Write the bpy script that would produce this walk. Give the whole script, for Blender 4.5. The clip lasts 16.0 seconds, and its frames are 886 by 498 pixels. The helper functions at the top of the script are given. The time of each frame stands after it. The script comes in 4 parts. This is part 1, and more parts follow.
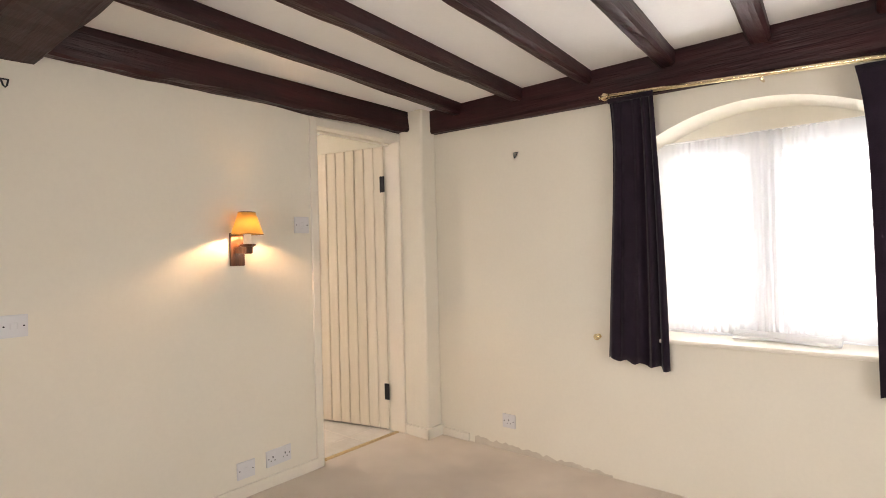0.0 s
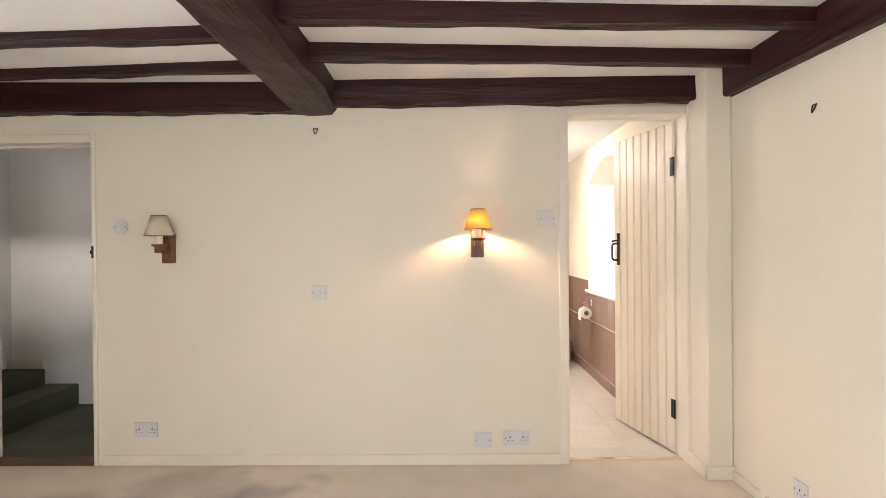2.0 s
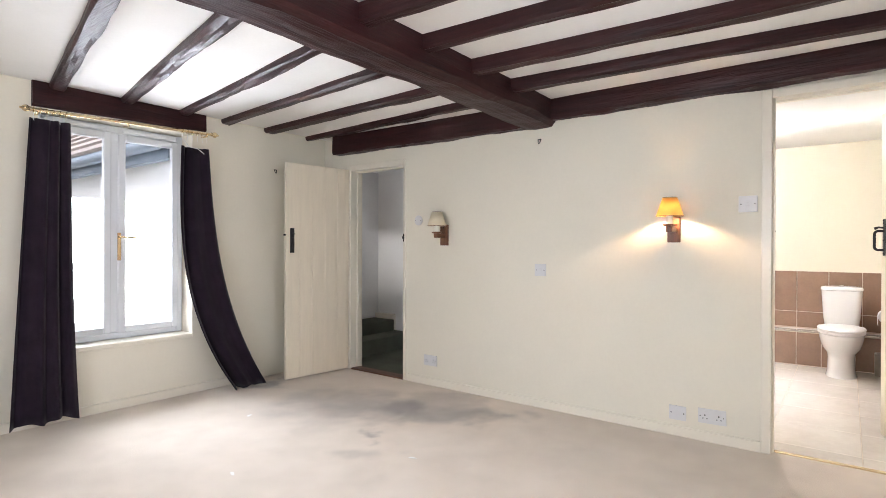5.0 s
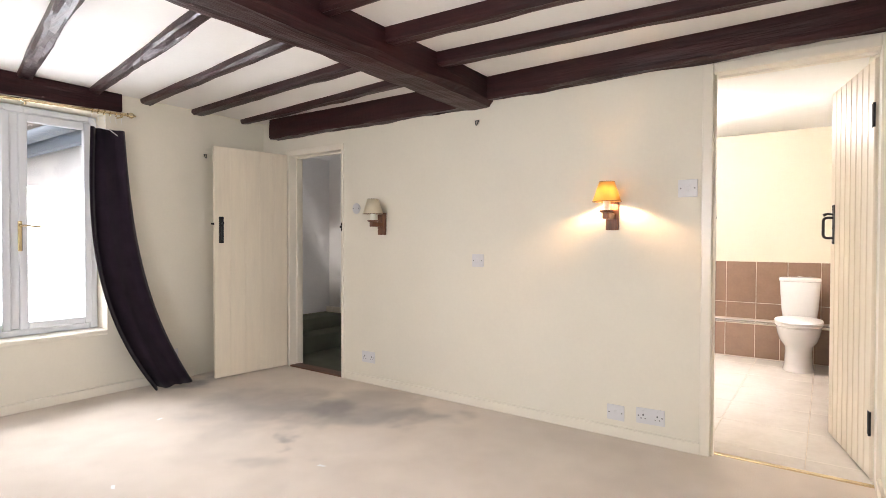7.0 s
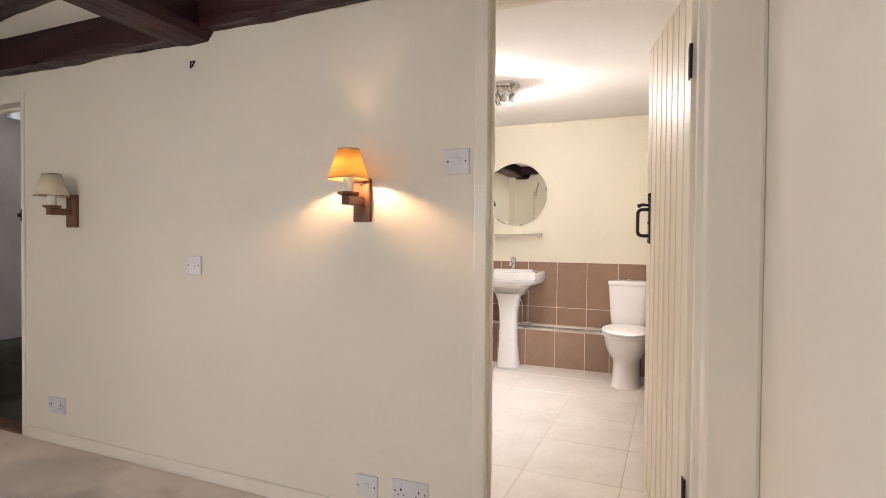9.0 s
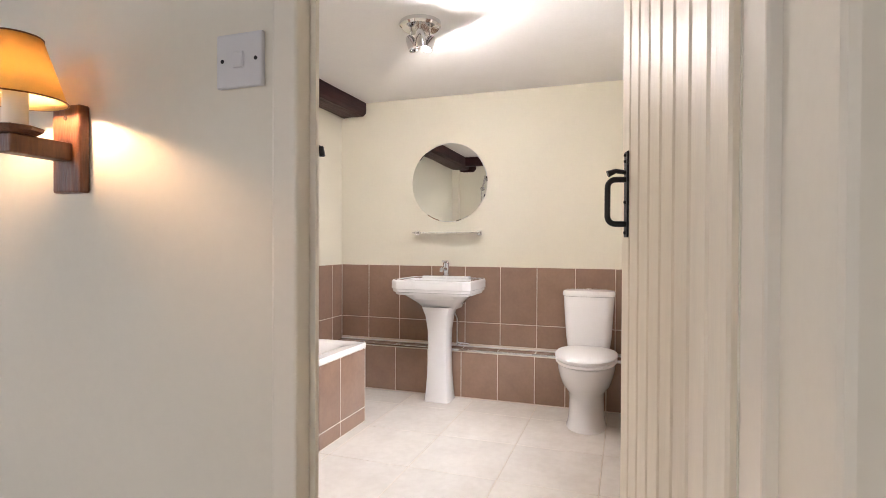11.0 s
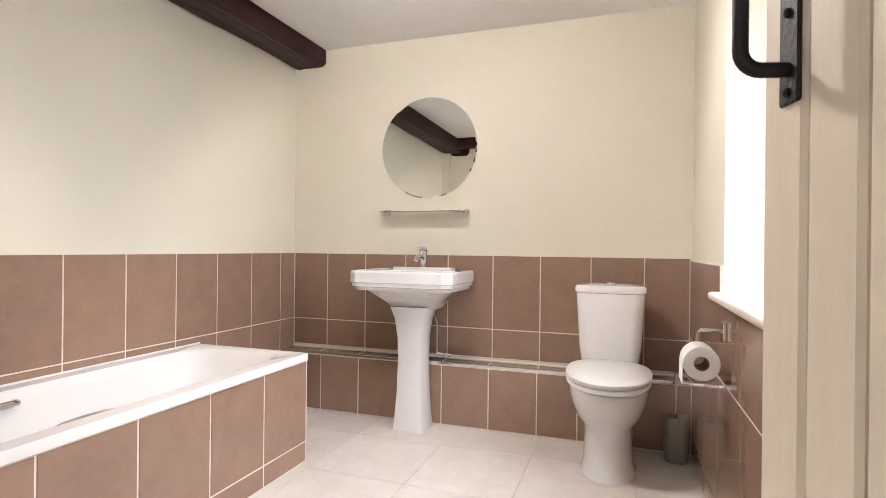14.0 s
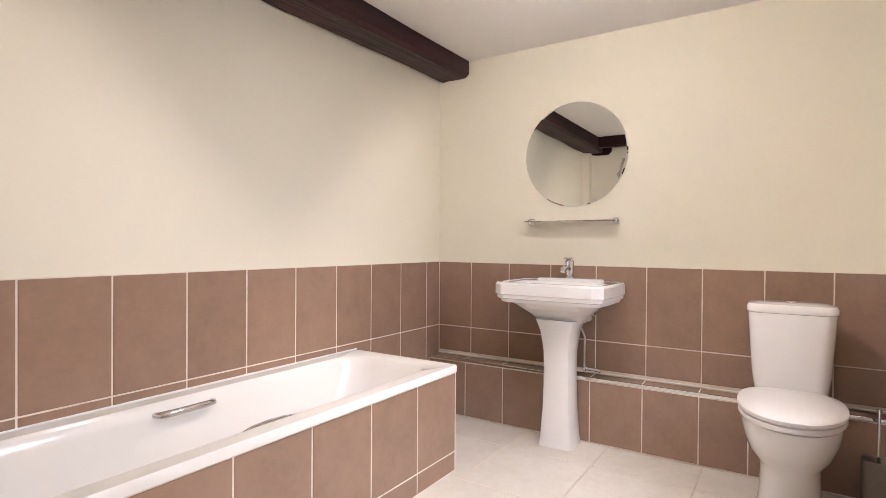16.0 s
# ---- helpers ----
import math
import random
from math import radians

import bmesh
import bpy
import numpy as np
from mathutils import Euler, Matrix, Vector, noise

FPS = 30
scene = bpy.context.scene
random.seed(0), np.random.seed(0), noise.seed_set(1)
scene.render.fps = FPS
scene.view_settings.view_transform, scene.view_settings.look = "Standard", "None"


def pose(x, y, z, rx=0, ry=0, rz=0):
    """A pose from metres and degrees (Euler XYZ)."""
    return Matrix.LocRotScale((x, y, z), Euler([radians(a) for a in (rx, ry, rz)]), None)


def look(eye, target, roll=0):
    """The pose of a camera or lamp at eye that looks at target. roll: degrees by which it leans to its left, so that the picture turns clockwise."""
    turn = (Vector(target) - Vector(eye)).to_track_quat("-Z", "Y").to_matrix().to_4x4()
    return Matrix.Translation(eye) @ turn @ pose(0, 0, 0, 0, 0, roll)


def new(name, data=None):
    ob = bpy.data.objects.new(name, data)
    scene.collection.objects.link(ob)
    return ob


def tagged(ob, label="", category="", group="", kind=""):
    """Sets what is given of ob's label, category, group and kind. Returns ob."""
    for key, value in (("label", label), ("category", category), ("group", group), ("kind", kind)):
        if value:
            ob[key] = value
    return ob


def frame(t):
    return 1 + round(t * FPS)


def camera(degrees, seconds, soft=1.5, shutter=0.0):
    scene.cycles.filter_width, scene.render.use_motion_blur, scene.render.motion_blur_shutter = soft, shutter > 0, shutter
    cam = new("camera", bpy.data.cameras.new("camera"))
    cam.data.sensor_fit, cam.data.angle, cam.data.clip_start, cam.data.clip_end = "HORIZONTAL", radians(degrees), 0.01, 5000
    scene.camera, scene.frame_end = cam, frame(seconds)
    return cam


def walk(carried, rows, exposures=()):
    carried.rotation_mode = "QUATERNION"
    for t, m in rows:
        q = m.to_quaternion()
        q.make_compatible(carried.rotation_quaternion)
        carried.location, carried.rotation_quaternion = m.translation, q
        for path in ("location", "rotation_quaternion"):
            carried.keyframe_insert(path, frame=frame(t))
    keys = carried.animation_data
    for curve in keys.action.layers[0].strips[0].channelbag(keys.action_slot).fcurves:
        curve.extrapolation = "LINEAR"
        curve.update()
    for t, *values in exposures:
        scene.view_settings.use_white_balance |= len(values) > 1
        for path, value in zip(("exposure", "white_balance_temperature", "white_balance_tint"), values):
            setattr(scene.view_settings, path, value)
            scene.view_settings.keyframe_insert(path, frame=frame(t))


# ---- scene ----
cam = camera(79.5, 16.0, soft=0.8)
PATH = [
    (0.0, 0.225, -0.090, 1.212, 39.99, 0.33, 1.45),
    (0.5, 0.348, 0.257, 1.185, 50.42, 0.22, 1.04),
    (1.0, 0.505, 0.554, 1.195, 61.07, 0.18, 0.84),
    (1.5, 0.690, 0.856, 1.212, 76.75, 0.33, 0.80),
    (2.0, 0.705, 1.142, 1.232, 90.72, -0.30, 0.48),
    (2.5, 0.733, 1.409, 1.246, 101.22, -0.41, 0.46),
    (3.0, 0.821, 1.654, 1.239, 112.41, -0.34, 0.23),
    (3.5, 0.953, 1.767, 1.178, 118.02, -0.31, 0.15),
    (4.0, 1.131, 1.897, 1.168, 120.75, 0.03, -0.14),
    (4.2, 1.141, 1.957, 1.156, 122.25, 0.06, -0.18),
    (6.3, 1.012, 2.238, 1.127, 130.41, -0.69, -0.14),
    (6.5, 0.972, 2.226, 1.133, 129.01, -0.79, -0.19),
    (7.0, 0.709, 2.277, 1.109, 125.73, -0.94, -0.13),
    (7.5, 0.412, 2.353, 1.138, 122.30, -1.01, 0.00),
    (8.0, 0.117, 2.355, 1.115, 119.01, -0.83, -0.31),
    (8.5, -0.176, 2.367, 1.128, 115.74, -1.22, -0.52),
    (9.0, -0.514, 2.401, 1.104, 113.26, -1.06, -0.50),
    (9.2, -0.629, 2.397, 1.108, 112.76, -0.98, -0.45),
    (11.3, -1.703, 2.291, 1.061, 108.72, -0.61, -0.21),
    (11.5, -1.803, 2.279, 1.051, 108.67, -0.61, -0.21),
    (12.0, -1.982, 2.238, 1.039, 108.64, -0.61, -0.56),
    (12.5, -2.123, 2.221, 1.014, 108.60, -0.37, -0.53),
    (13.0, -2.263, 2.200, 0.967, 108.33, -0.12, -0.65),
    (13.5, -2.335, 2.178, 0.964, 108.34, -0.38, -0.64),
    (14.0, -2.389, 2.157, 0.947, 108.93, -0.07, -0.62),
    (14.5, -2.398, 2.130, 0.955, 110.09, -0.09, -0.54),
    (15.0, -2.390, 2.101, 0.977, 113.17, -0.12, -0.54),
    (15.5, -2.397, 2.086, 0.996, 118.08, -0.37, -0.36),
    (16.0, -2.382, 2.076, 1.019, 122.90, -0.51, -0.42),
]
walk(cam, [(t, pose(x, y, z, 90 + pitch, roll, yaw)) for t, x, y, z, yaw, pitch, roll in PATH],
     exposures=[(0.0, -0.05, 7100, 18), (1.5, 0.16, 7000, 17), (2.5, 0.35, 6450, 15), (3.5, 0.42, 5950, 14), (4.2, 0.40, 6000, 14), (6.5, 0.44, 6450, 16),
                (8.0, 0.26, 6650, 18), (9.0, -0.12, 6650, 19), (11.5, -0.27, 6200, 18), (14.5, -0.28, 6250, 18), (16.0, -0.33, 6450, 22)])

# ---- world, daylight and large lights ----
world = bpy.data.worlds.new("overcast_sky")
scene.world = world
world.use_nodes = True
wn = world.node_tree
sky = wn.nodes.new("ShaderNodeTexSky")
sky.sky_type = "NISHITA"
sky.sun_disc = False
sky.sun_elevation = radians(52)
sky.sun_rotation = radians(75)
sky.dust_density = 4.0
wn.nodes["Background"].inputs["Strength"].default_value = 0.15
wn.links.new(sky.outputs[0], wn.nodes["Background"].inputs["Color"])

sun_data = bpy.data.lights.new("sun", "SUN")
sun_data.energy, sun_data.angle, sun_data.color = 4.0, radians(12), (1.0, 0.96, 0.9)
sun = new("sun", sun_data)
sun.matrix_world = look((6, 1.6, 9), (0, 0, 0))


def window_light(name, eye, target, sx, sy, watts, colour):
    d = bpy.data.lights.new(name, "AREA")
    d.shape, d.size, d.size_y, d.energy, d.color = "RECTANGLE", sx, sy, watts, colour
    ob = new(name, d)
    ob.matrix_world = look(eye, target)
    return ob


DAY = (0.92, 0.965, 1.0)
window_light("daylight_north", (-0.23, 2.995, 1.25), (-0.23, 0, 1.1), 0.95, 0.95, 38, DAY)
window_light("daylight_south", (-0.49, -2.42, 1.02), (-0.49, 0.0, 0.60), 0.95, 0.95, 48, DAY).data.spread = radians(145)
window_light("daylight_bathroom", (-3.88, 3.03, 1.62), (-4.0, 1.17, -0.1), 0.85, 0.6, 27, (0.90, 0.95, 1.0)).data.spread = radians(115)
# fill lamp added on the unseen east side, where no window is known
window_light("fill_light_east", (2.52, 0.9, 1.3), (0, 0.9, 1.1), 1.3, 1.3, 45, DAY)
window_light("daylight_hall", (-3.16, -3.5, 1.35), (-3.16, 0, 1.2), 0.45, 1.6, 20, DAY)

# ---- materials ----


def material(name, colour, rough=0.6, metal=0.0, vary=0.06, scale=6.0, fine=60.0, bump=0.15, fine_bump=0.1,
             dark=None, coat=0.0, spec=0.5, object_random=0.0, sheen=0.0):
    """Principled surface with colour variation at two scales and relief."""
    m = bpy.data.materials.new(name)
    m.use_nodes = True
    nt = m.node_tree
    b = nt.nodes["Principled BSDF"]
    tc = nt.nodes.new("ShaderNodeNewGeometry")
    n1 = nt.nodes.new("ShaderNodeTexNoise")
    n1.inputs["Scale"].default_value, n1.inputs["Detail"].default_value = scale, 5
    n2 = nt.nodes.new("ShaderNodeTexNoise")
    n2.inputs["Scale"].default_value, n2.inputs["Detail"].default_value = fine, 4
    for n in (n1, n2):
        nt.links.new(tc.outputs["Position"], n.inputs["Vector"])
    dk = dark or tuple(c * (1 - 4 * vary) for c in colour)
    ramp = nt.nodes.new("ShaderNodeValToRGB")
    ramp.color_ramp.elements[0].position, ramp.color_ramp.elements[1].position = 0.3, 0.62
    ramp.color_ramp.elements[0].color, ramp.color_ramp.elements[1].color = (*dk, 1), (*colour, 1)
    add = nt.nodes.new("ShaderNodeMath")
    add.operation = "MULTIPLY_ADD"
    add.inputs[1].default_value = 0.35
    nt.links.new(n2.outputs["Fac"], add.inputs[0])
    sub = nt.nodes.new("ShaderNodeMath")
    sub.operation = "MULTIPLY_ADD"
    sub.inputs[1].default_value, sub.inputs[2].default_value = 0.65, 0.0
    nt.links.new(n1.outputs["Fac"], sub.inputs[0])
    nt.links.new(sub.outputs[0], add.inputs[2])
    nt.links.new(add.outputs[0], ramp.inputs["Fac"])
    col = ramp.outputs["Color"]
    if object_random:
        oi = nt.nodes.new("ShaderNodeObjectInfo")
        hsv = nt.nodes.new("ShaderNodeHueSaturation")
        mr = nt.nodes.new("ShaderNodeMapRange")
        mr.inputs["To Min"].default_value, mr.inputs["To Max"].default_value = 1 - object_random, 1 + object_random
        nt.links.new(oi.outputs["Random"], mr.inputs["Value"])
        nt.links.new(mr.outputs[0], hsv.inputs["Value"])
        nt.links.new(col, hsv.inputs["Color"])
        col = hsv.outputs["Color"]
    nt.links.new(col, b.inputs["Base Color"])
    b.inputs["Roughness"].default_value, b.inputs["Metallic"].default_value = rough, metal
    b.inputs["Specular IOR Level"].default_value = spec
    b.inputs["Coat Weight"].default_value = coat
    b.inputs["Sheen Weight"].default_value = sheen
    if bump or fine_bump:
        b1 = nt.nodes.new("ShaderNodeBump")
        b1.inputs["Strength"].default_value, b1.inputs["Distance"].default_value = bump, 0.02
        nt.links.new(n1.outputs["Fac"], b1.inputs["Height"])
        b2 = nt.nodes.new("ShaderNodeBump")
        b2.inputs["Strength"].default_value, b2.inputs["Distance"].default_value = fine_bump, 0.003
        nt.links.new(n2.outputs["Fac"], b2.inputs["Height"])
        nt.links.new(b1.outputs["Normal"], b2.inputs["Normal"])
        nt.links.new(b2.outputs["Normal"], b.inputs["Normal"])
    return m


def stretched(m, sx, sy, sz):
    """Stretches a material's noise along one axis, for grain."""
    nt = m.node_tree
    geo = next(n for n in nt.nodes if n.type == "NEW_GEOMETRY")
    mp = nt.nodes.new("ShaderNodeVectorMath")
    mp.operation = "MULTIPLY"
    mp.inputs[1].default_value = (sx, sy, sz)
    targets = [l.to_socket for l in nt.links if l.from_node == geo]
    nt.links.new(geo.outputs["Position"], mp.inputs[0])
    for s in targets:
        nt.links.new(mp.outputs[0], s)
    return m


PLASTER = material("cream_plaster", (0.765, 0.718, 0.608), 0.75, vary=0.012, scale=2.2, fine=55, bump=0.22, fine_bump=0.10)
BATH_PLASTER = material("bathroom_cream_plaster", (0.77, 0.73, 0.605), 0.6, vary=0.01, scale=2.5, fine=60, bump=0.12, fine_bump=0.06)
CEIL = material("white_ceiling_paint", (0.86, 0.85, 0.825), 0.8, vary=0.012, scale=3, fine=70, bump=0.25, fine_bump=0.1)
GLOSS = material("cream_gloss_paint", (0.80, 0.745, 0.64), 0.28, vary=0.012, scale=5, fine=60, bump=0.05, fine_bump=0.05)
DOORP = stretched(material("cream_door_paint", (0.82, 0.735, 0.595), 0.42, vary=0.02, scale=5, fine=50, bump=0.08, fine_bump=0.08), 6, 6, 0.6)
BEAM_X = stretched(material("dark_stained_oak_along_x", (0.038, 0.0095, 0.010), 0.5, vary=0.16, scale=5, fine=30, bump=0.6, fine_bump=0.7, dark=(0.010, 0.0035, 0.0045), spec=0.25), 0.35, 4, 4)
BEAM_Y = stretched(material("dark_stained_oak_along_y", (0.038, 0.0095, 0.010), 0.42, vary=0.16, scale=5, fine=30, bump=0.5, fine_bump=0.7, dark=(0.010, 0.0035, 0.0045), spec=0.28), 4, 0.35, 4)
CARPET = material("beige_carpet", (0.71, 0.62, 0.525), 0.95, vary=0.05, scale=3.6, fine=260, bump=0.1, fine_bump=0.9, dark=(0.60, 0.515, 0.43), spec=0.1, sheen=0.2)
GREEN = material("green_carpet", (0.155, 0.162, 0.126), 0.95, vary=0.08, scale=4, fine=240, bump=0.1, fine_bump=0.9, spec=0.1)
TILE = material("brown_glazed_tile", (0.305, 0.198, 0.140), 0.09, vary=0.04, scale=9, fine=50, bump=0.03, fine_bump=0.01, object_random=0.07)
GROUT = material("pale_grout", (0.74, 0.66, 0.56), 0.85, vary=0.05, scale=8, fine=120, bump=0.1, fine_bump=0.3)
FTILE = material("cream_stone_floor_tile", (0.72, 0.685, 0.625), 0.22, vary=0.05, scale=5, fine=26, bump=0.08, fine_bump=0.06, object_random=0.05, dark=(0.63, 0.59, 0.53))
FGROUT = material("sandy_floor_grout", (0.62, 0.55, 0.45), 0.9, vary=0.05, scale=8, fine=120, bump=0.1, fine_bump=0.3)
CERAMIC = material("white_glazed_ceramic", (0.84, 0.84, 0.83), 0.08, vary=0.004, scale=5, fine=40, bump=0.0, fine_bump=0.0, coat=0.4)
ACRYLIC = material("white_bath_acrylic", (0.84, 0.825, 0.79), 0.14, vary=0.004, scale=5, fine=40, bump=0.0, fine_bump=0.0, coat=0.3)
PLASTIC = material("white_plastic", (0.78, 0.77, 0.75), 0.3, vary=0.004, scale=5, fine=40, bump=0.0, fine_bump=0.0)
PLATE = material("grey_white_switch_plate", (0.66, 0.65, 0.65), 0.3, vary=0.004, scale=5, fine=40, bump=0.0, fine_bump=0.0)
UPVC = material("white_window_plastic", (0.70, 0.72, 0.75), 0.3, vary=0.006, scale=5, fine=40, bump=0.02, fine_bump=0.02)
CHROME = material("chrome", (0.75, 0.75, 0.76), 0.1, 1.0, vary=0.01, scale=20, fine=90, bump=0.0, fine_bump=0.02)
BRASS = material("polished_brass", (0.80, 0.66, 0.42), 0.22, 1.0, vary=0.05, scale=20, fine=90, bump=0.0, fine_bump=0.1)
IRON = material("black_iron", (0.012, 0.011, 0.011), 0.45, 0.3, vary=0.1, scale=25, fine=120, bump=0.2, fine_bump=0.4)
CURTAIN = material("dark_plum_velvet", (0.018, 0.010, 0.019), 0.85, vary=0.1, scale=10, fine=200, bump=0.1, fine_bump=0.4, spec=0.15, sheen=0.12)
SCONCE = stretched(material("brown_wood_sconce", (0.20, 0.075, 0.03), 0.4, vary=0.1, scale=12, fine=60, bump=0.2, fine_bump=0.3, dark=(0.07, 0.025, 0.012)), 3, 3, 0.5)
CANDLE = material("white_candle_tube", (0.8, 0.78, 0.7), 0.45, vary=0.01, bump=0, fine_bump=0)
STONEWARE = material("taupe_brush_pot", (0.27, 0.235, 0.19), 0.5, vary=0.05, scale=15, fine=80, bump=0.1, fine_bump=0.2)
PAPER = material("white_toilet_paper", (0.82, 0.81, 0.79), 0.9, vary=0.01, scale=30, fine=150, bump=0.1, fine_bump=0.4)
CARD = material("brown_card_tube", (0.3, 0.22, 0.15), 0.9, vary=0.03)
WOODTRIM = stretched(material("worn_wood_threshold", (0.17, 0.075, 0.04), 0.5, vary=0.1, scale=9, fine=60, bump=0.2, fine_bump=0.3), 3, 0.4, 3)
RENDER_WALL = material("white_render", (0.82, 0.82, 0.82), 0.9, vary=0.02, scale=2, fine=60, bump=0.2, fine_bump=0.4)
SLATE = material("grey_brown_roof_tile", (0.34, 0.30, 0.28), 0.8, vary=0.08, scale=6, fine=60, bump=0.2, fine_bump=0.4, object_random=0.15)
GUTTER = material("blue_grey_gutter", (0.16, 0.20, 0.25), 0.5, vary=0.04, bump=0, fine_bump=0.05)
GRASS = material("paved_yard", (0.30, 0.30, 0.27), 0.9, vary=0.1, scale=2, fine=60, bump=0.2, fine_bump=0.5)
HEDGE = material("garden_green", (0.07, 0.12, 0.035), 0.8, vary=0.12, scale=7, fine=40, bump=0.3, fine_bump=0.5)
SLOT = material("dark_slot", (0.02, 0.02, 0.02), 0.6, vary=0.01, bump=0, fine_bump=0)


def glass_material():
    m = bpy.data.materials.new("window_glass")
    m.use_nodes = True
    nt = m.node_tree
    nt.nodes.remove(nt.nodes["Principled BSDF"])
    g = nt.nodes.new("ShaderNodeBsdfGlass")
    g.inputs["Roughness"].default_value, g.inputs["IOR"].default_value = 0.0, 1.45
    nt.links.new(g.outputs[0], nt.nodes["Material Output"].inputs["Surface"])
    return m


def net_material():
    m = bpy.data.materials.new("white_net_fabric")
    m.use_nodes = True
    nt = m.node_tree
    nt.nodes.remove(nt.nodes["Principled BSDF"])
    d, tl, tr = (nt.nodes.new(n) for n in ("ShaderNodeBsdfDiffuse", "ShaderNodeBsdfTranslucent", "ShaderNodeBsdfTransparent"))
    d.inputs["Color"].default_value = tl.inputs["Color"].default_value = (0.88, 0.88, 0.88, 1)
    a, b = nt.nodes.new("ShaderNodeMixShader"), nt.nodes.new("ShaderNodeMixShader")
    a.inputs[0].default_value, b.inputs[0].default_value = 0.6, 0.45
    nt.links.new(d.outputs[0], a.inputs[1]), nt.links.new(tl.outputs[0], a.inputs[2])
    nt.links.new(a.outputs[0], b.inputs[1]), nt.links.new(tr.outputs[0], b.inputs[2])
    nt.links.new(b.outputs[0], nt.nodes["Material Output"].inputs["Surface"])
    return m


def shade_material(name, colour, through_=0.65):
    m = bpy.data.materials.new(name)
    m.use_nodes = True
    nt = m.node_tree
    nt.nodes.remove(nt.nodes["Principled BSDF"])
    d, tl = nt.nodes.new("ShaderNodeBsdfDiffuse"), nt.nodes.new("ShaderNodeBsdfTranslucent")
    n = nt.nodes.new("ShaderNodeTexNoise")
    n.inputs["Scale"].default_value = 90
    ramp = nt.nodes.new("ShaderNodeValToRGB")
    ramp.color_ramp.elements[0].color, ramp.color_ramp.elements[1].color = (*[c * 0.8 for c in colour], 1), (*colour, 1)
    nt.links.new(n.outputs["Fac"], ramp.inputs["Fac"])
    a = nt.nodes.new("ShaderNodeMixShader")
    a.inputs[0].default_value = through_
    nt.links.new(ramp.outputs[0], d.inputs["Color"]), nt.links.new(ramp.outputs[0], tl.inputs["Color"])
    nt.links.new(d.outputs[0], a.inputs[1]), nt.links.new(tl.outputs[0], a.inputs[2])
    nt.links.new(a.outputs[0], nt.nodes["Material Output"].inputs["Surface"])
    return m


def glow_material(name, colour, strength):
    m = bpy.data.materials.new(name)
    m.use_nodes = True
    b = m.node_tree.nodes["Principled BSDF"]
    b.inputs["Emission Color"].default_value, b.inputs["Emission Strength"].default_value = (*colour, 1), strength
    return m


def mirror_material():
    m = bpy.data.materials.new("mirror_silver")
    m.use_nodes = True
    b = m.node_tree.nodes["Principled BSDF"]
    b.inputs["Base Color"].default_value = (0.86, 0.88, 0.86, 1)
    b.inputs["Metallic"].default_value, b.inputs["Roughness"].default_value = 1.0, 0.01
    return m


def stain(m, spots):
    """Greys a material softly round worn spots (x, y, reach, strength)."""
    nt = m.node_tree
    b = nt.nodes["Principled BSDF"]
    col = b.inputs["Base Color"].links[0].from_socket
    geo = nt.nodes.new("ShaderNodeNewGeometry")
    nz = nt.nodes.new("ShaderNodeTexNoise")
    nz.inputs["Scale"].default_value, nz.inputs["Detail"].default_value = 3.2, 6
    nt.links.new(geo.outputs["Position"], nz.inputs["Vector"])
    wob = nt.nodes.new("ShaderNodeVectorMath")
    wob.operation = "MULTIPLY_ADD"
    wob.inputs[1].default_value = (0.9, 0.9, 0.0)
    nt.links.new(nz.outputs["Color"], wob.inputs[0]), nt.links.new(geo.outputs["Position"], wob.inputs[2])
    for x, y, reach, strength in spots:
        d = nt.nodes.new("ShaderNodeVectorMath")
        d.operation = "DISTANCE"
        d.inputs[1].default_value = (x + 0.45, y + 0.45, 0)
        nt.links.new(wob.outputs[0], d.inputs[0])
        r = nt.nodes.new("ShaderNodeMapRange")
        r.interpolation_type = "SMOOTHSTEP"
        r.inputs["From Min"].default_value, r.inputs["From Max"].default_value = reach, 0.0
        r.inputs["To Min"].default_value, r.inputs["To Max"].default_value = 0.0, strength
        nt.links.new(d.outputs["Value"], r.inputs["Value"])
        mx = nt.nodes.new("ShaderNodeMixRGB")
        mx.inputs["Color2"].default_value = (0.20, 0.185, 0.175, 1)
        nt.links.new(r.outputs[0], mx.inputs["Fac"]), nt.links.new(col, mx.inputs["Color1"])
        col = mx.outputs["Color"]
    nt.links.new(col, b.inputs["Base Color"])


stain(CARPET, [(-1.68, -0.30, 0.50, 0.85), (-1.45, -0.75, 0.70, 0.6), (-1.85, 0.10, 0.35, 0.65), (-1.60, -1.75, 0.28, 0.8), (-1.17, -0.13, 0.14, 0.6), (-2.15, -0.2, 0.35, 0.4), (-0.9, 0.1, 0.2, 0.25), (-1.55, 2.1, 0.5, 0.2)])
GLASS, NET, MIRROR = glass_material(), net_material(), mirror_material()
# same fabric twice: the lit copy has the bulb's amber put into its colour
SHADE_ON = shade_material("amber_lit_shade", (0.95, 0.72, 0.33), 0.75)
SHADE_OFF = shade_material("parchment_shade", (0.86, 0.77, 0.58), 0.2)
BULB = glow_material("lit_bulb", (1.0, 0.62, 0.33), 2000)
SPOT_GLOW = glow_material("lit_spot_lamp", (1.0, 0.86, 0.68), 40)

# ---- mesh helpers ----


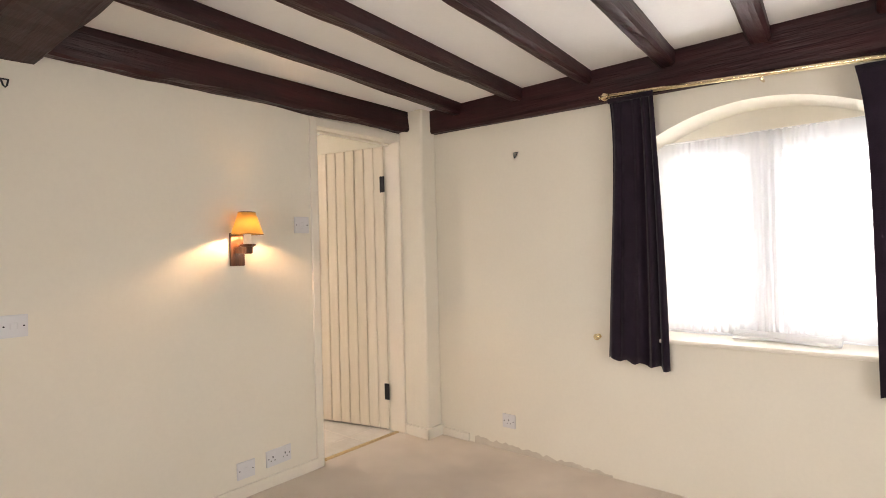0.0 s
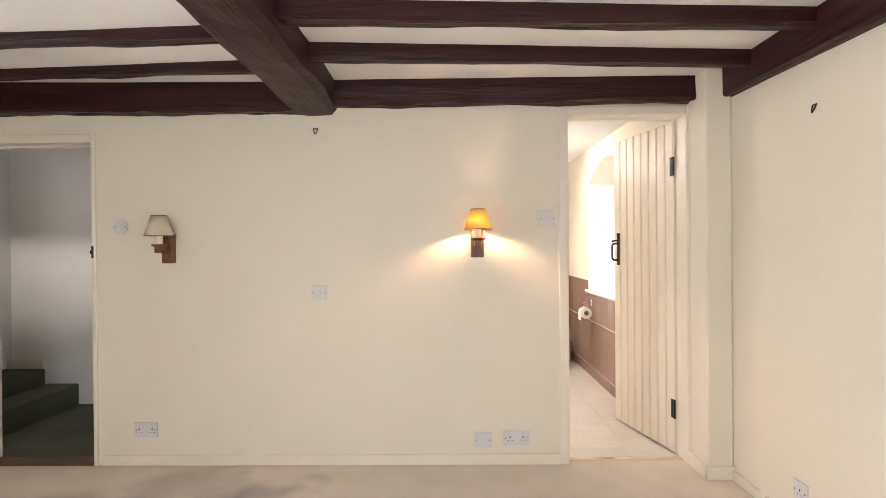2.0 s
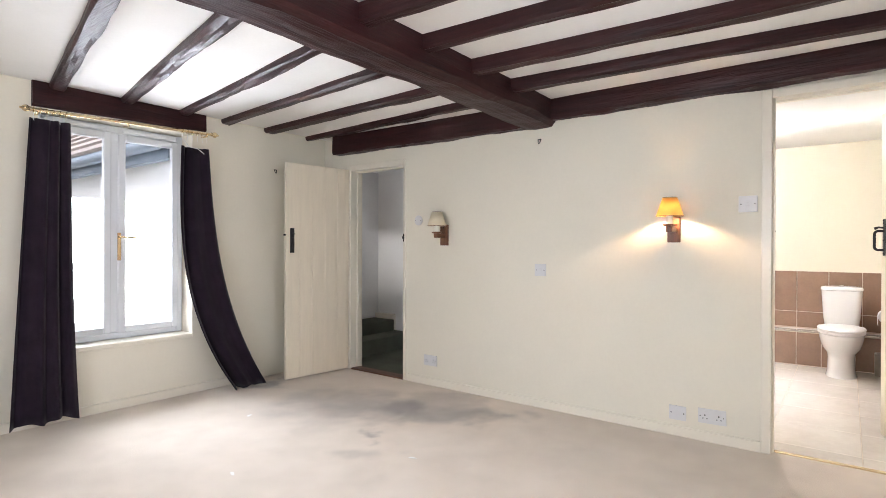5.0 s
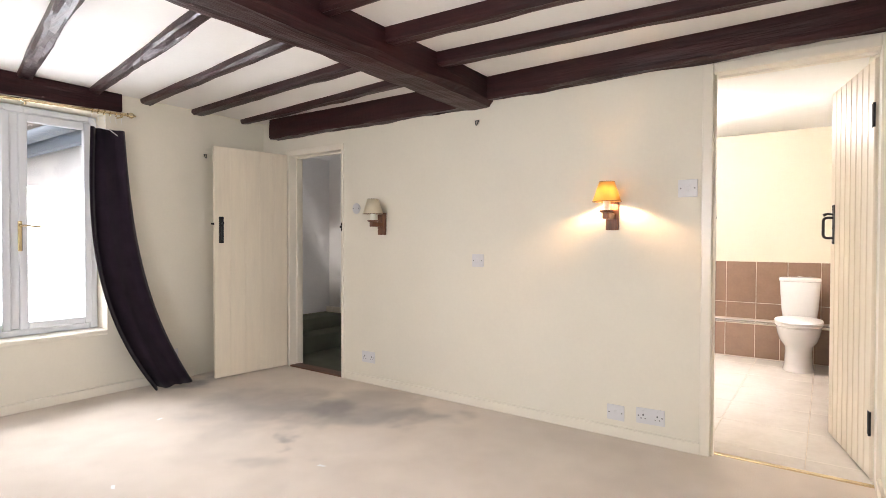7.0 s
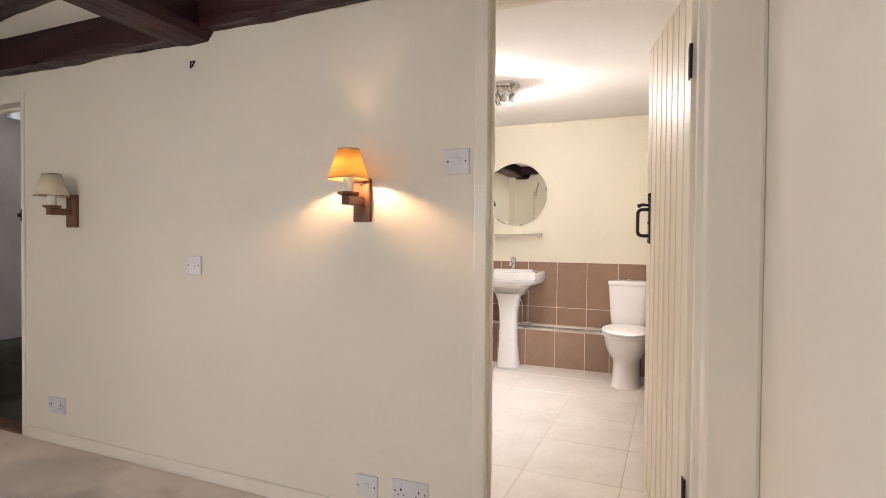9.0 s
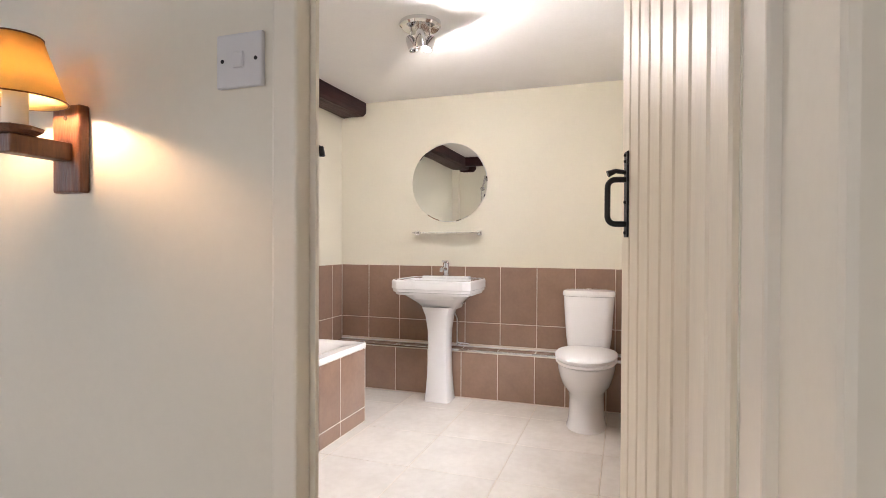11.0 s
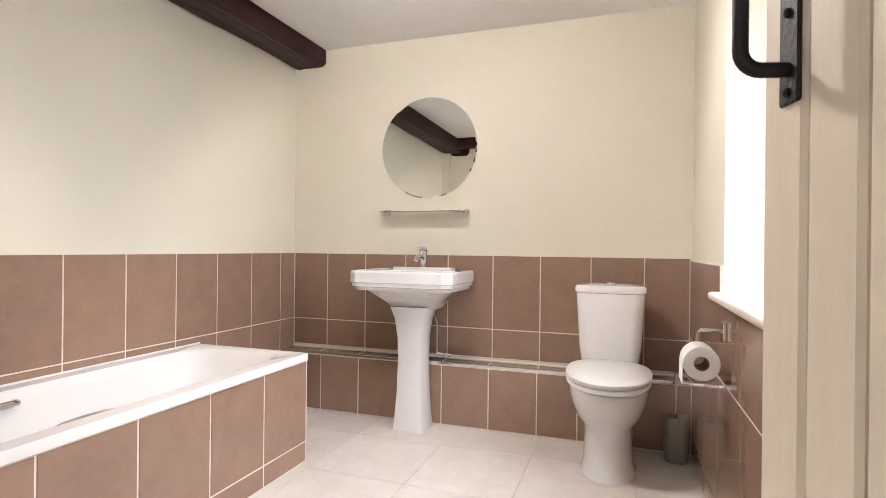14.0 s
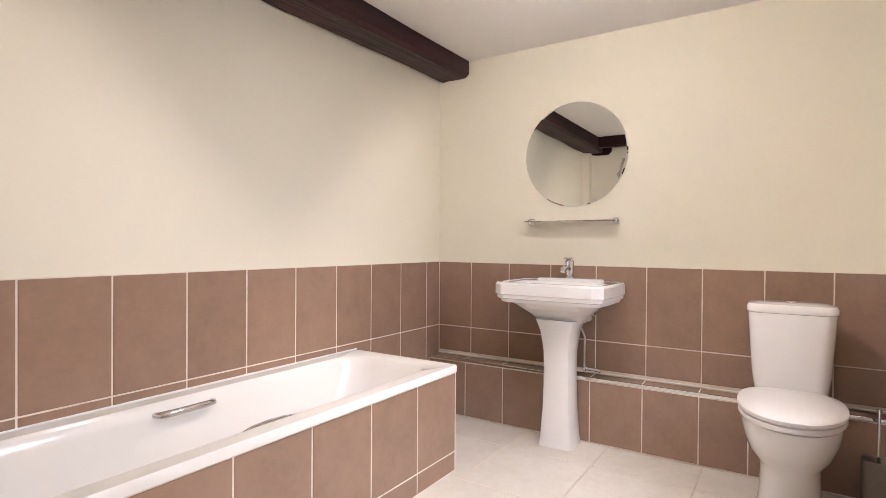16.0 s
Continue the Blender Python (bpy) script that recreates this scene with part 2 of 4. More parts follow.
def box(bm, x0, x1, y0, y1, z0, z1, bevel=0.0, seg=1):
    r = bmesh.ops.create_cube(bm, size=1, matrix=Matrix.LocRotScale(((x0 + x1) / 2, (y0 + y1) / 2, (z0 + z1) / 2), None, (abs(x1 - x0), abs(y1 - y0), abs(z1 - z0))))
    if bevel:
        es = {e for v in r["verts"] for e in v.link_edges}
        bmesh.ops.bevel(bm, geom=list(es), offset=bevel, segments=seg, affect="EDGES", profile=0.5)
    return bm


def made_box(*a, **k):
    return box(bmesh.new(), *a, **k)


def lathe(bm, profile, n=32, at=(0, 0, 0), sx=1.0, sy=1.0, m=None):
    """Turns (radius, z) pairs round the z axis."""
    rings = []
    for r, z in profile:
        rings.append([bm.verts.new((at[0] + sx * r * math.cos(2 * math.pi * i / n), at[1] + sy * r * math.sin(2 * math.pi * i / n), at[2] + z)) for i in range(n)])
    for a, b in zip(rings, rings[1:]):
        for i in range(n):
            bm.faces.new((a[i], a[(i + 1) % n], b[(i + 1) % n], b[i]))
    for ring, flip in ((rings[0], True), (rings[-1], False)):
        bm.faces.new(ring[::-1] if flip else ring)
    if m is not None:
        bmesh.ops.transform(bm, matrix=m, verts=[v for ring in rings for v in ring])
    return bm


def loft(bm, rings, cap=True):
    """Joins closed rings of equal count."""
    vs = [[bm.verts.new(p) for p in ring] for ring in rings]
    n = len(vs[0])
    for a, b in zip(vs, vs[1:]):
        for i in range(n):
            bm.faces.new((a[i], a[(i + 1) % n], b[(i + 1) % n], b[i]))
    if cap:
        bm.faces.new(vs[0][::-1])
        bm.faces.new(vs[-1])
    return bm


def rounded(cx, cy, hx, hy, r, z, n=6):
    """A rounded rectangle ring."""
    out = []
    for k, (sx, sy) in enumerate(((1, 1), (-1, 1), (-1, -1), (1, -1))):
        for i in range(n + 1):
            a = math.pi / 2 * (k + i / n)
            out.append((cx + sx * (hx - r) + r * math.cos(a), cy + sy * (hy - r) + r * math.sin(a), z))
    return out


def tube(bm, pts, r, n=10):
    """A round bar along a line of points."""
    pts = [Vector(p) for p in pts]
    rings = []
    for i, p in enumerate(pts):
        d = (pts[min(i + 1, len(pts) - 1)] - pts[max(i - 1, 0)]).normalized()
        u = d.orthogonal().normalized() if i == 0 else (u - d * u.dot(d)).normalized()
        v = d.cross(u)
        rr = r[i] if isinstance(r, (list, tuple)) else r
        rings.append([p + rr * (math.cos(2 * math.pi * k / n) * u + math.sin(2 * math.pi * k / n) * v) for k in range(n)])
    return loft(bm, rings)


def arc(c, r, a0, a1, n, plane="xz"):
    out = []
    for i in range(n + 1):
        a = radians(a0 + (a1 - a0) * i / n)
        u, w = r * math.cos(a), r * math.sin(a)
        out.append({"xz": (c[0] + u, c[1], c[2] + w), "xy": (c[0] + u, c[1] + w, c[2]), "yz": (c[0], c[1] + u, c[2] + w)}[plane])
    return out


def mesh_of(name, bm, mat, smooth=False):
    bmesh.ops.recalc_face_normals(bm, faces=bm.faces)
    me = bpy.data.meshes.new(name)
    bm.to_mesh(me)
    bm.free()
    me.materials.append(mat)
    if smooth:
        for p in me.polygons:
            p.use_smooth = True
        me.set_sharp_from_angle(angle=radians(40))
    return me


def part(name, bm, mat, parent, label="", smooth=False):
    ob = new(name, mesh_of(name, bm, mat, smooth))
    ob.parent = parent
    return tagged(ob, label)


def thing(name, label, category, at=(0, 0, 0), turn=0.0, group=""):
    ob = new(name)
    ob.empty_display_size = 0.1
    ob.matrix_basis = pose(*at, 0, 0, turn)
    return tagged(ob, label, category, group)


def structure(name, bm, mat, label, category, smooth=False):
    ob = new(name, mesh_of(name, bm, mat, smooth))
    return tagged(ob, label, category, kind="structure")


def strip_wall(axis, p0, p1, spans):
    """A wall between the planes p0 and p1 from spans (u0, u1, low0, low1, high0, high1) along it."""
    bm = bmesh.new()
    for u0, u1, l0, l1, h0, h1 in spans:
        c = []
        for p in (p0, p1):
            for u, z in ((u0, l0), (u1, l1), (u1, h1), (u0, h0)):
                c.append(bm.verts.new((p, u, z) if axis == "x" else (u, p, z)))
        for f in ((0, 1, 2, 3), (7, 6, 5, 4), (0, 4, 5, 1), (1, 5, 6, 2), (2, 6, 7, 3), (3, 7, 4, 0)):
            bm.faces.new([c[i] for i in f])
    return bm


def beam(name, a, b, width, height, mat, label, rough=0.008, seed=0.0, steps=40, chamfer=0.012):
    """A hand-cut timber from a to b (centres of its top face), with wavering edges."""
    a, b = Vector(a), Vector(b)
    d = (b - a).normalized()
    s = Vector((d.y, -d.x, 0)).normalized()
    bm = bmesh.new()
    rings = []
    c = chamfer
    prof = [(-0.5, 0, 0, 0), (-0.5, -0.5, 0, 0), (-0.5, -1, 0, c), (-0.5, -1, c, 0), (-0.16, -1, 0, 0), (0.16, -1, 0, 0), (0.5, -1, -c, 0), (0.5, -1, 0, c), (0.5, -0.5, 0, 0), (0.5, 0, 0, 0)]
    for i in range(steps + 1):
        p = a.lerp(b, i / steps)
        ring = []
        for k, (u, w, du, dw) in enumerate(prof):
            q = p + s * (u * width + du) + Vector((0, 0, w * height + dw))
            if w != 0:
                o = Vector((seed * 7.3, k * 0.61, seed))
                q += (s * noise.noise(p * 2.1 + o) + Vector((0, 0, 1)) * noise.noise(p * 2.6 - o)) * rough
                q += Vector((0, 0, 1)) * noise.noise(p * 9 + o) * rough * 0.35
            ring.append(q)
        rings.append(ring)
    loft(bm, rings)
    ob = new(name, mesh_of(name, bm, mat))
    return tagged(ob, label, "beam", "ceiling timbers", "structure")

# ---- large structure ----
XW, YN, YS, XE = -2.30, 2.62, -1.914, 2.45      # faces of the living room
XT, BX, BYN, BYS = -2.42, -5.211, 2.464, 0.217   # faces of the bathroom
XB = -2.340                                      # bathroom face of the thin partition beside the doorway


def ceil_z(y):
    return 2.148 if y > 0.4 else 2.138 + 0.027 * (0.4 - y) / 2.34


def arch_spans(u0, u1, low, spring, crown, top, n=14):
    """Spans above and below an arched opening."""
    out = []
    for i in range(n):
        a, b = u0 + (u1 - u0) * i / n, u0 + (u1 - u0) * (i + 1) / n
        z = [spring + (crown - spring) * (1 - (2 * (u - u0) / (u1 - u0) - 1) ** 2) for u in (a, b)]
        out.append((a, b, z[0], z[1], top, top))
    return out + [(u0, u1, -0.15, -0.15, low, low)]


TOP = 2.5
structure("wall_west", strip_wall("x", XT, XW, [
    (-3.6, -1.54, -0.15, -0.15, TOP, TOP), (-1.54, -0.885, 1.84, 1.84, TOP, TOP), (-0.885, 0.30, -0.15, -0.15, TOP, TOP),
    (1.80, 2.47, 1.962, 1.962, TOP, TOP), (2.47, 3.1, -0.15, -0.15, TOP, TOP)]),
    PLASTER, "cream painted plaster wall with two doorways", "wall")
structure("wall_west_partition", strip_wall("x", XB, XW, [(0.30, 1.80, -0.15, -0.15, TOP, TOP)]), PLASTER, "cream painted plaster partition between the room and bathroom", "wall")
structure("wall_north", strip_wall("y", YN, YN + 0.30, [
    (XW - 0.001, -0.74, -0.15, -0.15, TOP, TOP), (0.28, XE + 0.2, -0.15, -0.15, TOP, TOP)] + arch_spans(-0.74, 0.28, 0.735, 1.71, 1.862, TOP)),
    PLASTER, "cream painted plaster wall with an arched window recess", "wall")
structure("wall_south", strip_wall("y", YS - 0.34, YS, [
    (XW, -0.985, -0.15, -0.15, TOP, TOP), (-0.985, 0.005, -0.15, -0.15, 0.43, 0.43), (-0.985, 0.005, 2.0, 2.0, TOP, TOP),
    (0.005, XE + 0.2, -0.15, -0.15, TOP, TOP)]), PLASTER, "cream painted plaster wall with a window recess", "wall")
# unseen closing wall; its opening is invented to let the fill lamp in
structure("wall_east", strip_wall("x", XE, XE + 0.2, [
    (-3, 0.2, -0.15, -0.15, TOP, TOP), (1.6, 3.2, -0.15, -0.15, TOP, TOP), (0.2, 1.6, -0.15, -0.15, 0.6, 0.6), (0.2, 1.6, 1.95, 1.95, TOP, TOP)]),
    PLASTER, "unseen cream plaster wall with an opening added for the fill light", "wall")
structure("wall_pier", made_box(XW - 0.001, -2.094, 2.484, YN + 0.001, -0.1, 2.3, 0.012, 2), PLASTER, "cream plastered pier in the corner beside the doorway", "wall")

# ceiling that rises a little towards the south, with a step behind the main beam
bm = bmesh.new()
x0, x1 = XW - 0.06, XE + 0.05
sec = [(YN + 0.05, ceil_z(YN)), (0.45, ceil_z(0.45)), (0.38, ceil_z(0.38)), (YS - 0.05, ceil_z(YS)), (YS - 0.05, 2.45), (YN + 0.05, 2.45)]
loft(bm, [[(x, y, z) for y, z in sec] for x in (x0, x1)])
structure("ceiling", bm, CEIL, "white painted plaster ceiling between dark beams", "ceiling")
structure("floor", made_box(XT + 0.05, XE + 0.1, YS - 0.1, YN + 0.1, -0.1, 0.0), CARPET, "worn beige carpet with grey traffic stains", "floor")

# timbers
L = "dark stained rough-hewn oak "
MB0, MB1 = 0.275, 0.52
beam("main_beam", (XW - 0.05, 0.398, 2.20), (XE + 0.05, 0.398, 2.20), MB1 - MB0, 0.218, BEAM_X, L + "main ceiling beam crossing the room", 0.016, 1.0, 70, 0.03)
beam("wall_beam_west", (-2.265, -1.70, 2.19), (-2.265, MB0 + 0.03, 2.19), 0.11, 0.20, BEAM_Y, L + "beam along the top of the wall", 0.018, 2.0, 50)
beam("wall_beam_west", (-2.265, MB1 - 0.03, 2.19), (-2.265, 2.483, 2.19), 0.11, 0.170, BEAM_Y, L + "beam along the top of the wall above the doorway", 0.018, 3.0, 50)
beam("wall_beam_north", (-2.092, 2.62, 2.26), (XE + 0.05, 2.62, 2.155), 0.10, 0.262, BEAM_X, L + "beam above the arched window", 0.006, 4.0, 60)
beam("lintel_beam", (-1.085, YS - 0.02, 2.20), (0.04, YS - 0.02, 2.17), 0.09, 0.165, BEAM_X, L + "lintel above the window", 0.007, 5.0, 30)
for i, (x, xn) in enumerate(((-1.70, -1.865), (-1.285, -1.425), (-0.865, -0.99), (-0.455, -0.575), (-0.06, -0.19), (0.36, 0.24), (0.80, 0.68), (1.24, 1.12), (1.68, 1.56), (2.12, 2.0))):
    w = 0.074 + 0.010 * math.sin(i * 2.1)
    beam("joist_north", (x, MB1 - 0.02, 2.175), (xn, 2.58, 2.182), w, 0.10 if i != 3 else 0.108, BEAM_Y, L + "ceiling joist", 0.008, 10.0 + i, 36)
for i, (x, xs) in enumerate(((-1.89, -2.11), (-1.49, -1.67), (-1.02, -1.268), (-0.565, -0.912), (-0.085, -0.508), (0.35, -0.09), (0.80, 0.34), (1.24, 0.78), (1.68, 1.22), (2.1, 1.66), (2.35, 2.1))):
    w = 0.080 + 0.010 * math.sin(i * 1.7)
    beam("joist_south", (x, MB0 + 0.02, 2.182), (xs, YS + (0.02 if -1.0 < xs < 0.04 else -0.03), 2.222), w, 0.092, BEAM_Y, L + "ceiling joist", 0.012, 30.0 + i, 36)

# bathroom shell
structure("bathroom_wall_west", strip_wall("x", BX - 0.2, BX, [(BYS - 0.3, BYN + 0.4, -0.15, -0.15, TOP, TOP)]), BATH_PLASTER, "cream painted bathroom wall above brown tiles", "wall")
structure("bathroom_wall_south", strip_wall("y", BYS - 0.1, BYS, [(BX - 0.1, XB + 0.001, -0.15, -0.15, TOP, TOP)]), BATH_PLASTER, "cream painted bathroom wall behind the bath", "wall")
BW0, BW1 = -4.35, -3.30
structure("bathroom_wall_north", strip_wall("y", BYN, BYN + 0.35, [
    (BX - 0.1, BW0, -0.15, -0.15, TOP, TOP), (BW1, XT, -0.15, -0.15, TOP, TOP)] + arch_spans(BW0, BW1, 0.79, 1.80, 1.98, TOP)),
    BATH_PLASTER, "cream painted bathroom wall with an arched window recess", "wall")
structure("bathroom_wall_east", strip_wall("x", XT - 0.012, XT - 0.002, [(1.755, BYN, 2.005, 2.005, 2.3, 2.3)]),
          BATH_PLASTER, "cream painted bathroom wall beside the doorway", "wall")
structure("bathroom_wall_partition", strip_wall("x", XB - 0.008, XB - 0.001, [(BYS, 1.755, 0.0, 0.0, 2.3, 2.3)]), BATH_PLASTER, "cream painted bathroom wall at the end of the bath", "wall")
structure("bathroom_ceiling", made_box(BX - 0.05, XB + 0.02, BYS - 0.05, BYN + 0.05, 2.14, 2.45), CEIL, "smooth white bathroom ceiling", "ceiling")
beam("bathroom_beam", (BX - 0.02, 0.320, 2.21), (XB, 0.320, 2.17), 0.205, 0.17, BEAM_X, L + "beam above the bath", 0.007, 50.0, 40, 0.02)
beam("bathroom_beam", (-2.47, 0.42, 2.18), (-2.47, BYN, 2.18), 0.10, 0.15, BEAM_Y, L + "beam above the bathroom doorway", 0.007, 51.0, 40, 0.015)

# hall with the first stairs
HX = -3.50
structure("hall_wall_west", strip_wall("x", HX - 0.1, HX, [(-3.5, -0.4, -0.15, -0.15, 2.7, 2.7)]), CEIL, "white painted hall wall", "wall")
structure("hall_wall_south", strip_wall("y", -3.45, -3.35, [(HX, -3.42, -0.15, -0.15, 2.7, 2.7), (-3.42, -2.9, 2.2, 2.2, 2.7, 2.7), (-2.9, XT, -0.15, -0.15, 2.7, 2.7)]), CEIL, "white painted hall wall with a bright opening", "wall")
structure("hall_wall_north", strip_wall("y", -0.55, -0.45, [(HX, XT, -0.15, -0.15, 2.7, 2.7)]), CEIL, "white painted hall wall", "wall")
structure("hall_ceiling", made_box(HX - 0.1, XT + 0.01, -3.5, -0.4, 2.7, 2.8), CEIL, "white hall ceiling", "ceiling")
structure("hall_floor", made_box(HX, XT + 0.045, -2.0, -0.45, -0.1, -0.002), GREEN, "green carpeted hall floor", "floor")


# ---- windows ----
def pane(parent, x0, x1, y, z0, z1):
    ob = part("pane", made_box(x0, x1, y - 0.004, y + 0.004, z0, z1), GLASS, parent, "clear window glass")
    ob.visible_shadow = False
    return ob


def casement(parent, x0, x1, y, z0, z1, w=0.055, d=0.05):
    """A rebated sash with its glass."""
    bm = bmesh.new()
    for b in ((x0, x0 + w, z0, z1), (x1 - w, x1, z0, z1), (x0 + w, x1 - w, z0, z0 + w), (x0 + w, x1 - w, z1 - w, z1)):
        box(bm, b[0], b[1], y - d / 2, y + d / 2, b[2], b[3], 0.008, 2)
    sash = part("sash", bm, UPVC, parent)
    pane(parent, x0 + w - 0.006, x1 - w + 0.006, y, z0 + w - 0.006, z1 - w + 0.006)
    return sash


def outer_frame(parent, x0, x1, y, z0, z1, w, d, mull):
    bm = bmesh.new()
    for b in ((x0, x0 + w, z0, z1), (x1 - w, x1, z0, z1), (x0 + w, x1 - w, z0, z0 + w), (x0 + w, x1 - w, z1 - w, z1)):
        box(bm, b[0], b[1], y - d / 2, y + d / 2, b[2], b[3], 0.006, 1)
    if mull is not None:
        box(bm, mull - 0.03, mull + 0.03, y - d / 2 + 0.004, y + d / 2 - 0.004, z0 + w, z1 - w, 0.006, 1)
    return part("window_frame", bm, UPVC, parent)


def empty_structure(name, label, category):
    ob = new(name)
    return tagged(ob, label, category, kind="structure")


# south window: two casements, brass handle, trickle vents, sill
ws = empty_structure("window_1", "white double casement window with brass handle", "window")
y = YS - 0.19
outer_frame(ws, -0.98, 0.0, y, 0.465, 1.995, 0.05, 0.09, -0.490)
casement(ws, -0.945, -0.512, y + 0.03, 0.505, 1.945, 0.05)
casement(ws, -0.468, -0.035, y + 0.03, 0.505, 1.945, 0.05)
part("window_sill", made_box(-0.984, 0.004, YS - 0.27, YS + 0.022, 0.431, 0.464, 0.008, 2), GLOSS, ws, "white painted window sill")
for x0, x1 in ((-0.92, -0.54), (-0.44, -0.06)):
    part("trickle_vent", made_box(x0, x1, y + 0.046, y + 0.062, 1.952, 1.976, 0.005, 2), UPVC, ws, "white slotted vent strip")
bm = made_box(-0.528, -0.503, y + 0.056, y + 0.066, 1.03, 1.23, 0.004, 2)
h = part("handle_plate", bm, BRASS, ws, "brass handle plate")
part("handle", tube(bmesh.new(), [(-0.515, y + 0.062, 1.2), (-0.515, y + 0.095, 1.2), (-0.53, y + 0.1, 1.2), (-0.62, y + 0.1, 1.193)], 0.007, 8), BRASS, h, "brass lever handle", True)

# north window in the arched recess, behind a net curtain
wnth = empty_structure("window_2", "white casement window behind a net curtain", "window")
outer_frame(wnth, -0.76, 0.30, 2.905, 0.735, 1.76, 0.05, 0.06, -0.235)
casement(wnth, -0.71, -0.265, 2.91, 0.785, 1.71)
casement(wnth, -0.205, 0.25, 2.91, 0.785, 1.71)
part("window_sill", made_box(-0.738, 0.278, YN - 0.025, 2.875, 0.737, 0.758, 0.008, 2), GLOSS, wnth, "white painted deep window sill")
structure("window_infill", made_box(-0.78, 0.32, 2.87, 2.915, 1.755, 1.91), PLASTER, "plaster infill under the window arch", "wall")

# bathroom window
wb = empty_structure("window_3", "white bathroom window in a deep white recess", "window")
outer_frame(wb, BW0 - 0.02, BW1 + 0.02, 2.765, 0.81, 2.0, 0.05, 0.06, -3.835)
casement(wb, BW0 + 0.03, -3.865, 2.77, 0.86, 1.95)
casement(wb, -3.805, BW1 - 0.03, 2.77, 0.86, 1.95)
part("window_sill", made_box(BW0 - 0.03, BW1 + 0.02, BYN - 0.045, 2.745, 0.785, 0.812, 0.012, 3), GLOSS, wb, "white rounded tile sill")

# invented east window round the fill lamp, unseen behind the start of the walk
we = empty_structure("added_window_east", "unseen white window frame added round the fill light", "window")
bm = bmesh.new()
for a in ((0.2, 0.26, 0.6, 1.95), (1.54, 1.6, 0.6, 1.95), (0.26, 1.54, 0.6, 0.66), (0.26, 1.54, 1.89, 1.95), (0.88, 0.94, 0.66, 1.89)):
    box(bm, XE + 0.08, XE + 0.14, a[0], a[1], a[2], a[3])
part("window_frame", bm, UPVC, we)

# skirtings and trims
structure("baseboard_west", box(made_box(XW - 0.002, XW + 0.014, -0.838, 1.758, 0.0, 0.06, 0.004, 2), XW - 0.002, XW + 0.014, YS, -1.625, 0.0, 0.075, 0.004, 2), GLOSS, "low cream painted skirting board", "baseboard")
structure("baseboard_south", made_box(-1.62, XE, YS - 0.002, YS + 0.02, 0.0, 0.062, 0.004, 2), GLOSS, "cream painted skirting board", "baseboard")
structure("baseboard_pier", box(made_box(-2.288, -2.080, 2.470, 2.486, 0, 0.07, 0.004, 2), -2.096, -2.080, 2.470, YN, 0, 0.07, 0.004, 2), GLOSS, "cream painted skirting round the pier", "baseboard")
structure("baseboard_north", made_box(-2.08, -1.86, YN - 0.014, YN + 0.003, 0, 0.05, 0.004, 2), GLOSS, "short cream painted skirting", "baseboard")


# ---- doors ----
def door_frame(name, y0, y1, top, label, face=0.05):
    fr = empty_structure(name, label, "door frame")
    x0, x1 = XT - 0.018, XW + 0.012
    part("jamb", made_box(XB - 0.004 if y0 > 0 else x0, x1, y0 - 0.045, y0 + 0.004, 0, top + 0.045, 0.005, 2), GLOSS, fr)
    part("jamb", made_box(x0, x1, y1 - 0.004, y1 + 0.02, 0, top + 0.045, 0.005, 2), GLOSS, fr)
    part("head", made_box(x0 + 0.001, x1 - 0.001, y0 + 0.004, y1 - 0.004, top - 0.004, top + 0.045, 0.005, 2), GLOSS, fr)
    bm = bmesh.new()
    box(bm, -2.335 if y0 > 0 else -2.40, -2.325 if y0 > 0 else -2.365, y0 + 0.004, y0 + 0.016, 0, top - 0.004)
    box(bm, -2.40, -2.365, y0 + 0.016, y1 - 0.016, top - 0.016, top - 0.004)
    part("stop", bm, GLOSS, fr)
    return fr


door_frame("door_frame_1", 1.80, 2.47, 1.962, "cream painted wooden door frame to the bathroom")
door_frame("door_frame_2", -1.54, -0.885, 1.84, "cream painted wooden door frame to the hall")
structure("threshold_strip", made_box(-2.375, -2.345, 1.804, 2.466, -0.002, 0.007, 0.003, 2), BRASS, "brass strip between carpet and floor tiles", "trim")
structure("threshold_wood", made_box(-2.40, -2.29, -1.536, -0.889, -0.004, 0.012, 0.005, 2), WOODTRIM, "worn brown wooden threshold of the hall doorway", "trim")


def boarded_door(name, width, height, n, label, groove):
    """A ledged door built along -x from its hinge edge, its near face at y = 0."""
    ob = empty_structure(name, label, "door")
    w = width / n
    for i in range(n):
        bm = made_box(-(i + 1) * w + groove / 2, -i * w - groove / 2, 0.0, 0.024, 0.0, height, 0.005 if groove > 0.002 else 0.0015, 1)
        part("board", bm, DOORP, ob)
    part("backing", made_box(-width + 0.004, -0.004, 0.010, 0.034, 0.004, height - 0.004), DOORP, ob)
    for z in (0.18, height / 2, height - 0.24):
        part("ledge", made_box(-width + 0.05, -0.05, 0.034, 0.056, z, z + 0.11, 0.006, 1), DOORP, ob)
    return ob


